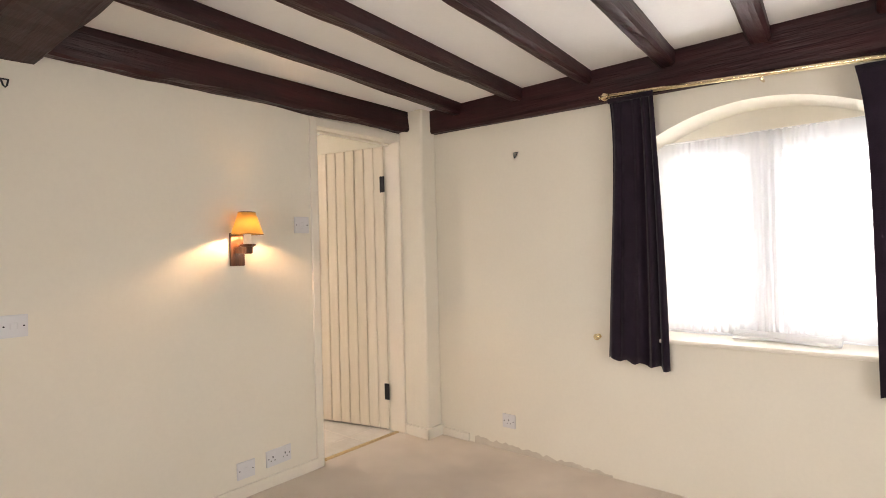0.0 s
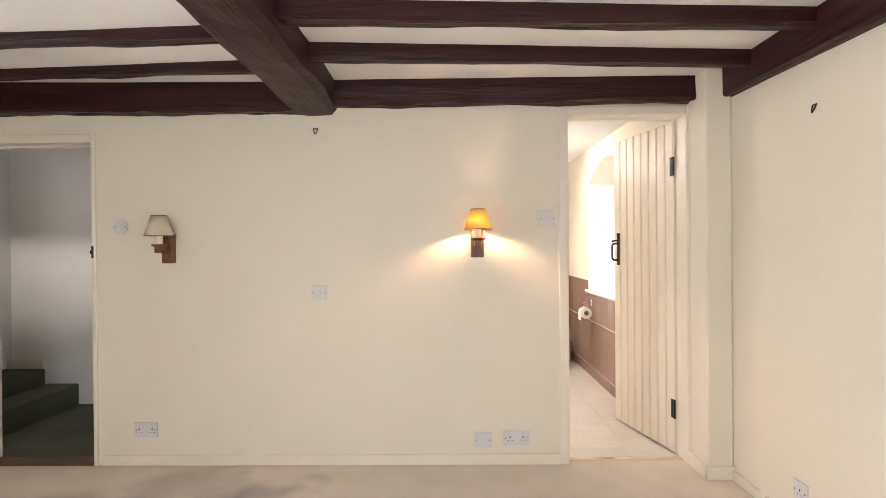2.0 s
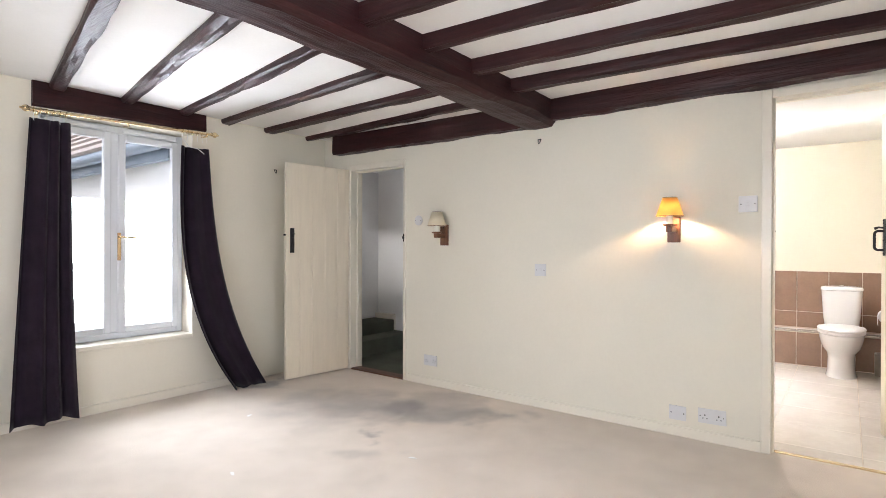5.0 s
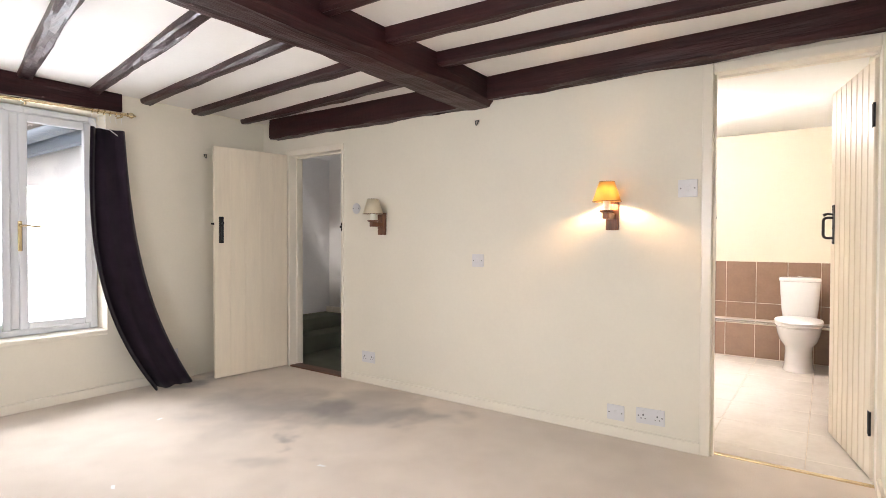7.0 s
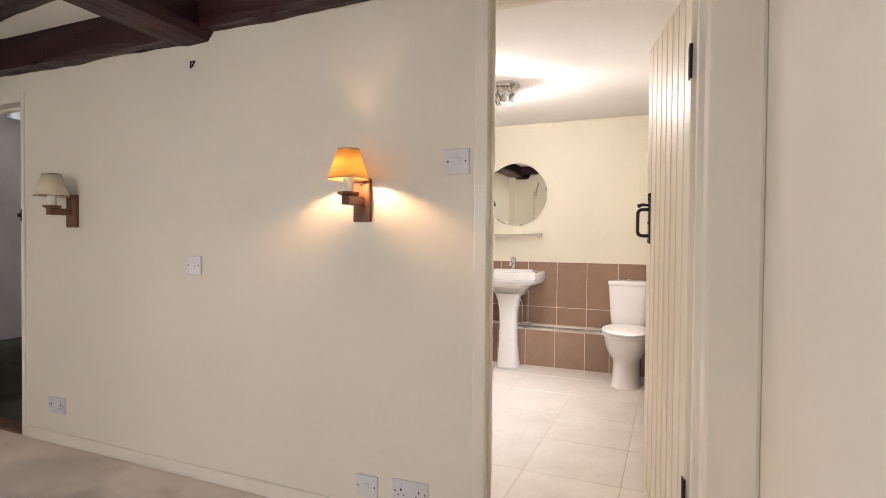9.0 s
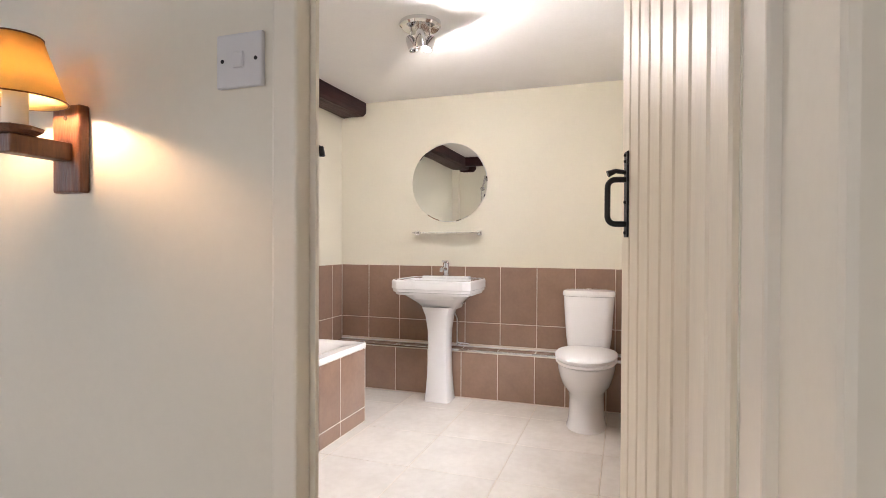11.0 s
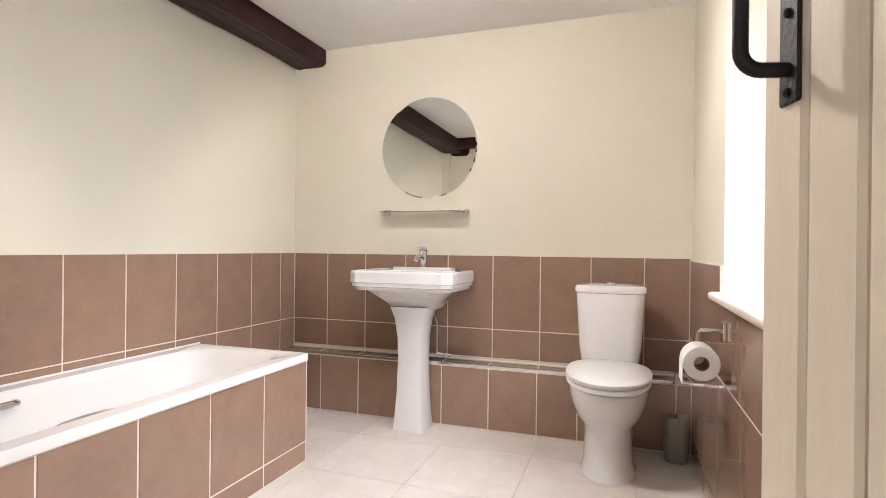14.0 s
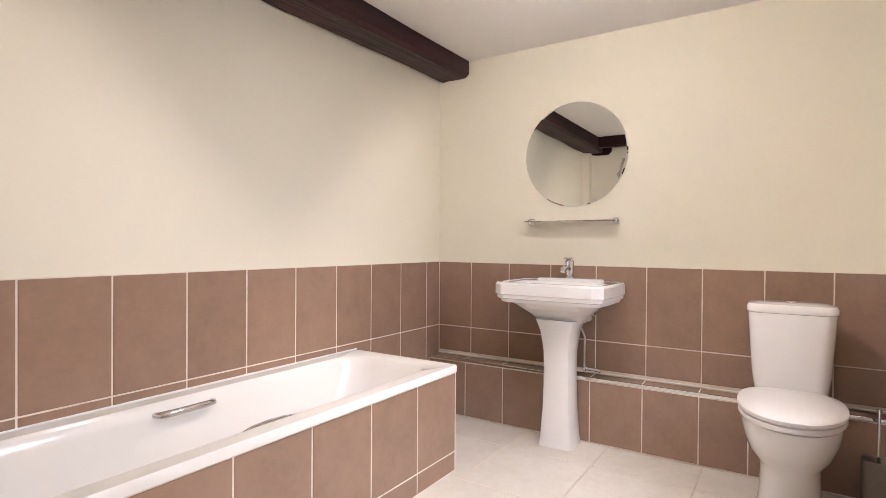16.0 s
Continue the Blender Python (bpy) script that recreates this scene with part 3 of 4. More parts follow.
def thumb_latch(parent, x, z):
    """Black iron plate with a bow handle and a thumb piece."""
    bm = bmesh.new()
    box(bm, x - 0.017, x + 0.017, -0.005, 0.0, z - 0.11, z + 0.11, 0.002, 1)
    plate = part("latch_plate", bm, IRON, parent, "black iron latch plate")
    top = [(x, -0.030 + q[0], z + 0.018 + q[2]) for q in arc((0, 0, 0), 0.020, 90, 180, 6)]
    low = [(x, -0.030 + q[0], z - 0.056 + q[2]) for q in arc((0, 0, 0), 0.020, 180, 270, 6)]
    pts = [(x, -0.004, z + 0.038)] + top + low + [(x, -0.004, z - 0.076)]
    part("handle", tube(bmesh.new(), pts, 0.0075, 10), IRON, plate, "bow-shaped black iron handle", True)
    part("thumb_piece", tube(bmesh.new(), [(x, 0.0, z + 0.056), (x, -0.03, z + 0.06), (x, -0.05, z + 0.052)], [0.006, 0.006, 0.009], 8), IRON, plate, "", True)
    for dz in (-0.098, -0.02, 0.085, 0.1):
        part("screw", lathe(bmesh.new(), [(0.005, 0.0), (0.005, 0.003), (0.002, 0.005)], 8, m=pose(x, -0.005, z + dz, 90)), IRON, plate)


def hinge(parent, z, length=0.11):
    bm = made_box(-0.03, 0.004, -0.003, 0.0, z, z + length, 0.001, 1)
    tube(bm, [(0.004, -0.004, z), (0.004, -0.004, z + length)], 0.006, 8)
    part("hinge", bm, IRON, parent, "black iron hinge")


d1 = boarded_door("door_1", 0.648, 1.935, 8, "open cream boarded door with black iron latch", 0.0065)
thumb_latch(d1, -0.648 + 0.060, 1.19)
hinge(d1, 1.62), hinge(d1, 0.2)
d1.matrix_basis = pose(-2.424, 2.451, 0.012, 0, 0, 13.8)
d2 = boarded_door("door_2", 0.640, 1.835, 5, "open cream painted boarded door standing against the wall", 0.0008)
d2.matrix_basis = pose(-2.278, -1.552, 0.012, 0, 0, 173.2)
bm = made_box(-0.606, -0.572, -0.018, 0.0, 1.07, 1.28, 0.003, 1)
box(bm, -0.598, -0.580, -0.034, -0.018, 1.10, 1.20, 0.005, 2)
lp = part("latch_plate", bm, IRON, d2, "black iron latch plate")
part("thumb_piece", tube(bmesh.new(), [(-0.589, -0.016, 1.225), (-0.589, -0.045, 1.23)], 0.007, 8), IRON, lp)
part("latch_bar", made_box(-0.662, -0.625, 0.004, 0.012, 1.215, 1.23, 0.002, 1), IRON, d2, "black latch bar at the door's edge")
kp = tagged(new("door_keep", mesh_of("door_keep", box(made_box(XW + 0.0, XW + 0.013, -0.89, -0.875, 1.18, 1.25, 0.002, 1), XW + 0.0, XW + 0.03, -0.887, -0.879, 1.205, 1.225, 0.002, 1), IRON)), "small black iron latch keep on the door frame", "latch keep")

# ---- living room things ----


def wall_plate(name, y, z, w, h, label, category, kind="switch", axis="x", plane=XW, sign=1, tilt=0.0):
    """A white electrical plate on a wall, centre (y, z)."""
    ob = thing(name, label, category)
    ob.matrix_basis = pose(plane, y, z, tilt, 0, 0) if axis == "x" else pose(y, plane, z, 0, 0, -90 if sign < 0 else 90)
    if kind == "round":
        part("plate", lathe(bmesh.new(), [(w / 2, 0.0), (w / 2, 0.005), (w / 2 - 0.004, 0.009)], 28, m=pose(0, 0, 0, 0, 90)), PLATE, ob, "round white plate", True)
    else:
        part("plate", made_box(0, 0.009, -w / 2, w / 2, -h / 2, h / 2, 0.003, 2), PLATE, ob)
    if kind != "socket":
        part("rocker", made_box(0.009, 0.013, -0.011, 0.011, -0.014, 0.014, 0.002, 1), PLATE, ob)
    else:
        for c in ((0,) if w < 0.1 else (-0.037, 0.037)):
            bm = bmesh.new()
            box(bm, 0.0088, 0.0096, c - 0.003, c + 0.003, 0.0, 0.010)
            box(bm, 0.0088, 0.0096, c - 0.014, c - 0.008, -0.016, -0.011)
            box(bm, 0.0088, 0.0096, c + 0.008, c + 0.014, -0.016, -0.011)
            part("socket_holes", bm, SLOT, ob, "three dark socket holes")
            part("rocker", made_box(0.009, 0.013, c - 0.006, c + 0.006, 0.017, 0.032, 0.002, 1), PLATE, ob)
    for s in (-1, 1):
        part("screw", lathe(bmesh.new(), [(0.0035, 0), (0.0035, 0.0012)], 8, m=pose(0.0088, s * (w / 2 - 0.013), 0, 0, 90)), IRON, ob)
    return ob


wall_plate("light_switch", 1.688, 1.383, 0.094, 0.092, "white plastic light switch beside the door frame", "light switch")
wall_plate("light_switch", 0.402, 0.975, 0.087, 0.085, "white plastic switch plate in the middle of the wall", "light switch")
wall_plate("fused_switch", 1.321, 0.138, 0.098, 0.086, "white plastic connection plate low on the wall", "wall plate")
wall_plate("wall_socket", 1.510, 0.150, 0.150, 0.086, "white plastic double socket low on the wall", "socket", "socket", tilt=1.5)
wall_plate("wall_socket", -0.592, 0.203, 0.134, 0.086, "white plastic double socket under the unlit wall lamp", "socket", "socket")
wall_plate("light_switch", -0.725, 1.357, 0.084, 0.08, "small round white plastic switch beside the hall doorway", "light switch", "round")
wall_plate("wall_socket", -1.558, 0.183, 0.090, 0.083, "white plastic socket low on the north wall", "socket", "socket", "y", YN, -1)
wall_plate("wall_socket", -1.452, 0.20, 0.086, 0.086, "white plastic socket behind the curtain", "socket", "socket", "y", YS, 1)


def picture_hook(x, y, z, turn):
    ob = thing("picture_hook", "small black double picture hook nailed to the wall", "hook", (x, y, z), turn, "wall hooks")
    bm = made_box(-0.014, 0.014, 0.0, 0.003, 0.012, 0.018, 0.001, 1)
    tube(bm, [(-0.012, 0.002, 0.016), (-0.006, 0.010, -0.01), (0.0, 0.014, -0.018), (0.006, 0.010, -0.01), (0.012, 0.002, 0.016)], 0.0032, 6)
    part("hook", bm, IRON, ob)


picture_hook(XW, 0.39, 1.886, -90)
picture_hook(-1.465, YN, 1.776, 180)
picture_hook(-1.735, YS, 1.80, 0)


def tieback_knob(x, y, z, turn):
    ob = thing("tieback_knob", "small brass curtain tieback knob on the wall", "knob", (x, y, z), turn, "curtain knobs")
    part("knob", lathe(bmesh.new(), [(0.014, 0), (0.014, 0.004), (0.006, 0.006), (0.006, 0.02), (0.015, 0.026), (0.017, 0.034), (0.01, 0.04)], 16, m=pose(0, 0, 0, -90)), BRASS, ob, "", True)


tieback_knob(-0.975, YN, 0.742, 180)
tieback_knob(0.56, YS, 0.62, 0)


def sconce(name, y, lit):
    ob = thing(name, "lit wooden candle wall lamp with a glowing amber shade" if lit else "unlit wooden candle wall lamp with a parchment shade", "wall lamp", (XW, y, 0.0 if lit else -0.02), 0, "wall lamps")
    pl = part("backplate", made_box(0, 0.022, -0.036, 0.036, 1.168, 1.335, 0.004, 2), SCONCE, ob, "brown wooden backplate")
    part("screw", lathe(bmesh.new(), [(0.005, 0), (0.004, 0.002)], 8, m=pose(0.022, 0, 1.31, 0, 90)), IRON, pl)
    part("arm", made_box(0.020, 0.13, -0.018, 0.018, 1.228, 1.262, 0.004, 2), SCONCE, ob, "brown wooden arm")
    part("cup", lathe(bmesh.new(), [(0.030, 0), (0.040, 0.006), (0.042, 0.012), (0.036, 0.014)], 8, at=(0.11, 0, 1.262)), SCONCE, ob, "wooden drip tray")
    part("candle", lathe(bmesh.new(), [(0.019, 0), (0.019, 0.062), (0.015, 0.064)], 20, at=(0.11, 0, 1.276)), CANDLE, ob, "white candle tube", True)
    bm = bmesh.new()
    lathe(bm, [(0.076, 1.322), (0.040, 1.432)], 32, at=(0.11, 0, 0))
    bmesh.ops.delete(bm, geom=[f for f in bm.faces if len(f.verts) > 4], context="FACES")
    sh = part("shade", bm, SHADE_ON if lit else SHADE_OFF, ob, "amber glowing fabric shade" if lit else "parchment coloured fabric shade", True)
    md = sh.modifiers.new("thickness", "SOLIDIFY")
    md.thickness = 0.0015
    for z, r in ((1.3225, 0.0765), (1.4315, 0.0405)):
        part("trim", tube(bmesh.new(), [(0.11 + r * math.cos(i * math.pi / 16), r * math.sin(i * math.pi / 16), z) for i in range(33)], 0.0016, 6), SCONCE, sh)
    part("bulb", lathe(bmesh.new(), [(0.007, 1.338), (0.013, 1.345), (0.014, 1.352), (0.009, 1.364), (0.002, 1.376)], 16, at=(0.11, 0, 0)), BULB if lit else CANDLE, ob, "lit candle bulb" if lit else "", True)
    # invented cap inside the shade, cuts the direct beam through its top
    part("uplight_stop", lathe(bmesh.new(), [(0.016, 1.383), (0.018, 1.386), (0.006, 1.394)], 16, at=(0.11, 0, 0)), BRASS, ob, "added brass cap that blocks upward light from the bulb", True)
    return ob


sconce("wall_lamp", 1.297, True)
sconce("wall_lamp", -0.447, False)


def curtain(name, edges, z0, z1, y_of, folds, depth, label, mat=CURTAIN, nu=120, nz=30, thick=0.004, seed=0):
    """Hanging cloth: edges(t) gives its left and right x at height share t (0 at the foot)."""
    bm = bmesh.new()
    rows = []
    for j in range(nz + 1):
        t = j / nz
        a, b = edges(t)
        row = []
        for i in range(nu + 1):
            u = i / nu
            ph = 2 * math.pi * folds * (u + 0.03 * math.sin(5 * u + seed)) + 0.5 * math.sin(3 * t + seed)
            amp = depth * (0.55 + 0.45 * math.sin(7 * u + seed * 2)) * (0.55 + 0.45 * (1 - t))
            off = amp * math.sin(ph) + 0.10 * amp * math.sin(1.7 * ph + seed)
            z = z0(u) + (z1 - z0(u)) * t
            row.append(bm.verts.new((a + (b - a) * u, y_of(t) + off, z)))
        rows.append(row)
    for r0, r1 in zip(rows, rows[1:]):
        for i in range(nu):
            bm.faces.new((r0[i], r0[i + 1], r1[i + 1], r1[i]))
    ob = thing(name, label, "curtain")
    c = part("cloth", bm, mat, ob, "", True)
    if thick:
        c.modifiers.new("thickness", "SOLIDIFY").thickness = thick
    return ob


def tape_hooks(parent, x0, x1, y, z, n):
    for i in range(n):
        x = x0 + (x1 - x0) * i / (n - 1)
        bm = tube(bmesh.new(), arc((x, y, z + 0.012), 0.016, 0, 360, 14, "yz"), 0.0025, 6)
        part("ring", bm, BRASS, parent, "brass curtain ring", True)
        part("hook", tube(bmesh.new(), [(x, y, z - 0.004), (x + 0.004, y + 0.006, z - 0.03), (x, y + 0.004, z - 0.055)], 0.0022, 6), PLASTIC, parent, "white plastic curtain hook", True)


c = curtain("curtain", lambda t: (-0.915 + 0.085 * t - 0.03 * t ** 8, -0.605 - 0.03 * t + 0.005 * math.sin(4 * t)), lambda u: 0.640 - 0.03 * u + 0.008 * math.sin(25 * u), 1.965, lambda t: 2.588 - 0.036 * t, 5, 0.022, "dark plum velvet curtain gathered beside the arched window", seed=1)
part("heading", made_box(-0.862, -0.636, 2.532, 2.558, 1.945, 1.97, 0.008, 2), CURTAIN, c, "gathered curtain heading")
c = curtain("curtain", lambda t: (0.185 - 0.015 * t - 0.035 * t ** 8, 0.60 - 0.03 * t), lambda u: 0.60 + 0.008 * math.sin(25 * u), 1.90, lambda t: 2.578 - 0.028 * t, 7, 0.03, "dark plum velvet curtain gathered beside the arched window", seed=2)
c = curtain("curtain", lambda t: (-0.175 + 0.035 * t + 0.02 * math.sin(2.5 * t) * (1 - t), 0.185 - 0.11 * t), lambda u: 0.03 + 0.03 * abs(math.sin(6 * u)), 1.915, lambda t: -1.775 - 0.05 * t, 4, 0.03, "long dark plum velvet curtain hanging beside the window", seed=3)
tape_hooks(c, -0.12, 0.05, -1.829, 1.955, 6)


def swept(t):
    """The curtain that is drawn aside towards the floor."""
    s = 1 - t
    return (-1.075 - 0.14 * s - 0.285 * s ** 3, -0.849 + 0.09 * s - 0.43 * s ** 3)


c = curtain("curtain", swept, lambda u: 0.012 + 0.012 * abs(math.sin(9 * u)), 1.885, lambda t: -1.838 + 0.16 * (1 - t) ** 2, 2.2, 0.055, "long dark plum velvet curtain swept aside along the wall", seed=4)
tape_hooks(c, -1.055, -0.865, -1.829, 1.985, 6)
part("tape_cord", tube(bmesh.new(), [(-0.86, -1.80, 1.93), (-0.88, -1.77, 1.875), (-0.95, -1.765, 1.868), (-1.0, -1.765, 1.835)], 0.003, 6), PLASTIC, c, "loose white curtain cord", True)


def curtain_rod(x0, x1, y, z, label, wall_y, brackets, lift=0.0):
    ob = thing("curtain_rod", label, "curtain rod")
    part("rod", tube(bmesh.new(), [(x0, y, z), (x1, y, z + lift)], 0.011, 14), BRASS, ob, "", True)
    for x, s in ((x0, -1), (x1, 1)):
        part("finial", lathe(bmesh.new(), [(0.011, 0), (0.016, 0.004), (0.012, 0.01), (0.020, 0.022), (0.022, 0.032), (0.014, 0.046), (0.006, 0.052), (0.008, 0.058), (0.002, 0.062)], 16, m=pose(x, y, z + (lift if s > 0 else 0), 0, 90 * s)), BRASS, ob, "turned brass finial", True)
    for x in brackets:
        zb = z + lift * (x - x0) / (x1 - x0)
        part("bracket", tube(bmesh.new(), [(x, wall_y, zb - 0.02), (x, y, zb - 0.024), (x, y, zb - 0.012)], 0.006, 8), BRASS, ob, "", True)


curtain_rod(-0.85, 0.62, 2.55, 1.988, "polished brass curtain rod above the arched window", 2.6, (-0.82, -0.18, 0.58), -0.10)
curtain_rod(-1.09, 0.06, -1.829, 2.008, "polished brass curtain rod under the lintel", -1.9, (-1.05, -0.49, 0.03), -0.04)

net = curtain("net_curtain", lambda t: (-0.735, -0.22 - 0.02 * (1 - t)), lambda u: 0.768 + 0.01 * abs(math.sin(8 * u)), 1.748, lambda t: 2.83, 16, 0.009, "sheer white net curtain across the window", NET, 160, 16, 0, seed=5)
net = curtain("net_curtain", lambda t: (-0.28, 0.275), lambda u: 0.768 + 0.01 * abs(math.sin(8 * u)), 1.748, lambda t: 2.82, 16, 0.011, "sheer white net curtain across the window", NET, 160, 16, 0, seed=6)
bm = bmesh.new()
for k in range(3):
    rings = []
    for i in range(15):
        s = i / 14
        cx, cy = -0.36 + 0.42 * s, 2.775 + 0.02 * math.sin(5 * s + k)
        r = 0.010 + 0.012 * abs(math.sin(6 * s + 2 * k))
        rings.append([(cx, cy + (0.022 * (k - 1)) + 1.8 * r * math.cos(a * math.pi / 4), 0.760 + r + r * math.sin(a * math.pi / 4)) for a in range(8)])
    loft(bm, rings)
part("fallen_hem", bm, NET, net, "crumpled net hem lying on the sill", True)
part("net_wire", tube(bmesh.new(), [(-0.74, 2.825, 1.747), (0.28, 2.825, 1.747)], 0.004, 8), PLASTIC, net, "", True)


# peeling paint along the foot of the north wall
rnd = random.Random(3)
bm = bmesh.new()
up, lo2 = [], []
for i in range(40):
    x = -1.82 + 0.9 * i / 39
    z = max(0.012, 0.045 - 0.035 * i / 39 + rnd.uniform(-0.012, 0.012) + 0.006 * noise.noise((i * 0.4, 0, 0)))
    up.append((x, z)), lo2.append((x, -0.01))
loft(bm, [[(x, yy, z) for x, z in up + lo2[::-1]] for yy in (YN + 0.002, YN - 0.003)])
tagged(new("peeling_plaster", mesh_of("peeling_plaster", bm, FGROUT)), "flaking bare plaster patch at the foot of the wall", "plaster patch", kind="structure")
for i, (x, y, a) in enumerate(((-0.93, -1.05, 20), (-0.35, -0.30, 70), (-1.05, 0.28, 110))):
    sc = tagged(new("paper_scrap", mesh_of("paper_scrap", loft(bmesh.new(), [[(-0.022, -0.006, z), (0.018, -0.009, z + 0.003), (0.024, 0.005, z), (-0.014, 0.009, z + 0.002)] for z in (0.0005, 0.002)]), PAPER)), "small torn white scrap lying on the carpet", "paper scrap", "scraps on the carpet")
    sc.matrix_basis = pose(x, y, 0, 0, 0, a)


# ---- bathroom things ----
def tile_mesh(cache, w, h, d=0.008):
    key = (round(w, 3), round(h, 3), d)
    if key not in cache:
        bm = bmesh.new()
        b = 0.0018
        loft(bm, [[(0, 0, 0), (w, 0, 0), (w, h, 0), (0, h, 0)], [(0, 0, d - b), (w, 0, d - b), (w, h, d - b), (0, h, d - b)], [(b, b, d), (w - b, b, d), (w - b, h - b, d), (b, h - b, d)]])
        cache[key] = mesh_of("tile", bm, TILE if d < 0.0085 else FTILE)
    return cache[key]


TILES = {}


def lay(parent, m, w, h, name="tile", d=0.008):
    ob = new(name, tile_mesh(TILES, w, h, d))
    ob.parent = parent
    ob.matrix_basis = m
    return ob


G = 0.0055


def tiled(parent, to_world, cols, rows, skip=()):
    """Tiles between the lines cols and rows; to_world(u, v) gives a tile's pose."""
    for i in range(len(cols) - 1):
        for j in range(len(rows) - 1):
            if (i, j) not in skip:
                lay(parent, to_world(cols[i] + G / 2, rows[j] + G / 2), cols[i + 1] - cols[i] - G, rows[j + 1] - rows[j] - G)


# poses: u along the wall, v up, tile thickness into the room
west_pose = lambda u, v: Matrix(((0, 0, 1, BX + 0.004), (1, 0, 0, u), (0, 1, 0, v), (0, 0, 0, 1)))
south_pose = lambda u, v: Matrix(((1, 0, 0, u), (0, 0, 1, BYS + 0.004), (0, 1, 0, v), (0, 0, 0, 1)))
north_pose = lambda u, v: Matrix(((1, 0, 0, u), (0, 0, -1, BYN - 0.004), (0, 1, 0, v), (0, 0, 0, 1)))

TZ = 0.911
bed = structure("tiling_west", made_box(BX - 0.002, BX + 0.0102, BYS, BYN, 0.0, TZ, 0.0), GROUT, "brown glazed wall tiles with pale grout behind the basin", "tiling")
cols = [BYS + 0.012, 0.460, 0.714, 0.969, 1.224, 1.480, 1.735, 1.991, 2.246, BYN - 0.012]
tiled(bed, west_pose, cols, [0.357, 0.513, TZ])
# boxed-in pipes with a tiled front and a chrome-edged ledge
BF = BX + 0.115
boxing = structure("pipe_boxing", made_box(BX + 0.0102, BF + 0.0022, BYS + 0.001, BYN - 0.001, 0.0, 0.3352), GROUT, "tiled boxing along the foot of the wall", "boxing")
front = lambda u, v: Matrix(((0, 0, 1, BF - 0.004), (1, 0, 0, u), (0, 1, 0, v), (0, 0, 0, 1)))
cols_b = [BYS + 0.012, 0.485, 0.729, 0.977, 1.228, 1.487, 1.738, 1.938, 2.195, BYN - 0.012]
tiled(boxing, front, cols_b, [0.004, 0.321])
top = lambda u, v: Matrix(((0, -1, 0, v), (1, 0, 0, u), (0, 0, 1, 0.329), (0, 0, 0, 1)))
for i in range(len(cols) - 1):
    lay(boxing, top(cols[i] + G / 2, BF - 0.004), cols[i + 1] - cols[i] - G, 0.095)
part("edge_trim", made_box(BF - 0.004, BF + 0.007, BYS + 0.002, BYN - 0.002, 0.324, 0.340, 0.003, 2), CHROME, boxing, "chrome tile edge trim")
part("skirt_trim", tube(bmesh.new(), [(BX + 0.015, BYS + 0.01, 0.343), (BX + 0.015, BYN - 0.02, 0.343)], 0.004, 8), PLASTIC, boxing, "white sealant bead")

bed = structure("tiling_south", made_box(BX, XB - 0.012, BYS - 0.002, BYS + 0.0102, 0.0, TZ), GROUT, "brown glazed wall tiles behind the bath", "tiling")
cols = [BX + 0.012] + [-5.059 + 0.2577 * i for i in range(11)] + [XB - 0.016]
tiled(bed, south_pose, cols, [0.004, 0.115, 0.513, TZ])
bed = structure("tiling_north", box(made_box(BX, BW0 - 0.002, BYN - 0.0102, BYN + 0.002, 0.0, TZ - 0.01), BW0 - 0.002, XT - 0.012, BYN - 0.0102, BYN + 0.002, 0.0, 0.781), GROUT, "brown glazed wall tiles under the bathroom window", "tiling")
tiled(bed, north_pose, [BX + 0.012, -4.96, -4.67, BW0 - 0.004], [0.004, 0.10, 0.530, TZ - 0.01])
tiled(bed, north_pose, [BW0 - 0.004, -4.00, -3.73, -3.47, -3.21, -2.95, -2.69, -2.45], [0.004, 0.10, 0.530, 0.781])

# floor tiles, laid straight with broken joints
ff = structure("bathroom_floor", made_box(BX, XT + 0.06, BYS, BYN, -0.1, -0.0022), FGROUT, "pale stone floor tiles with sandy joints", "floor")
fp = lambda x, y: pose(x, y, -0.0105)
xs = [BF + 0.001, -4.815, -4.362, -3.909, -3.456, -3.003, -2.55, XT + 0.052]
for i in range(len(xs) - 1):
    ys = [BYS, 0.435, 0.888, 1.325, 1.758, 2.205, BYN]
    for a, b in zip(ys, ys[1:]):
        lay(ff, fp(xs[i] + 0.002, a + 0.002), xs[i + 1] - xs[i] - 0.004, b - a - 0.004, "floor_tile", 0.010)


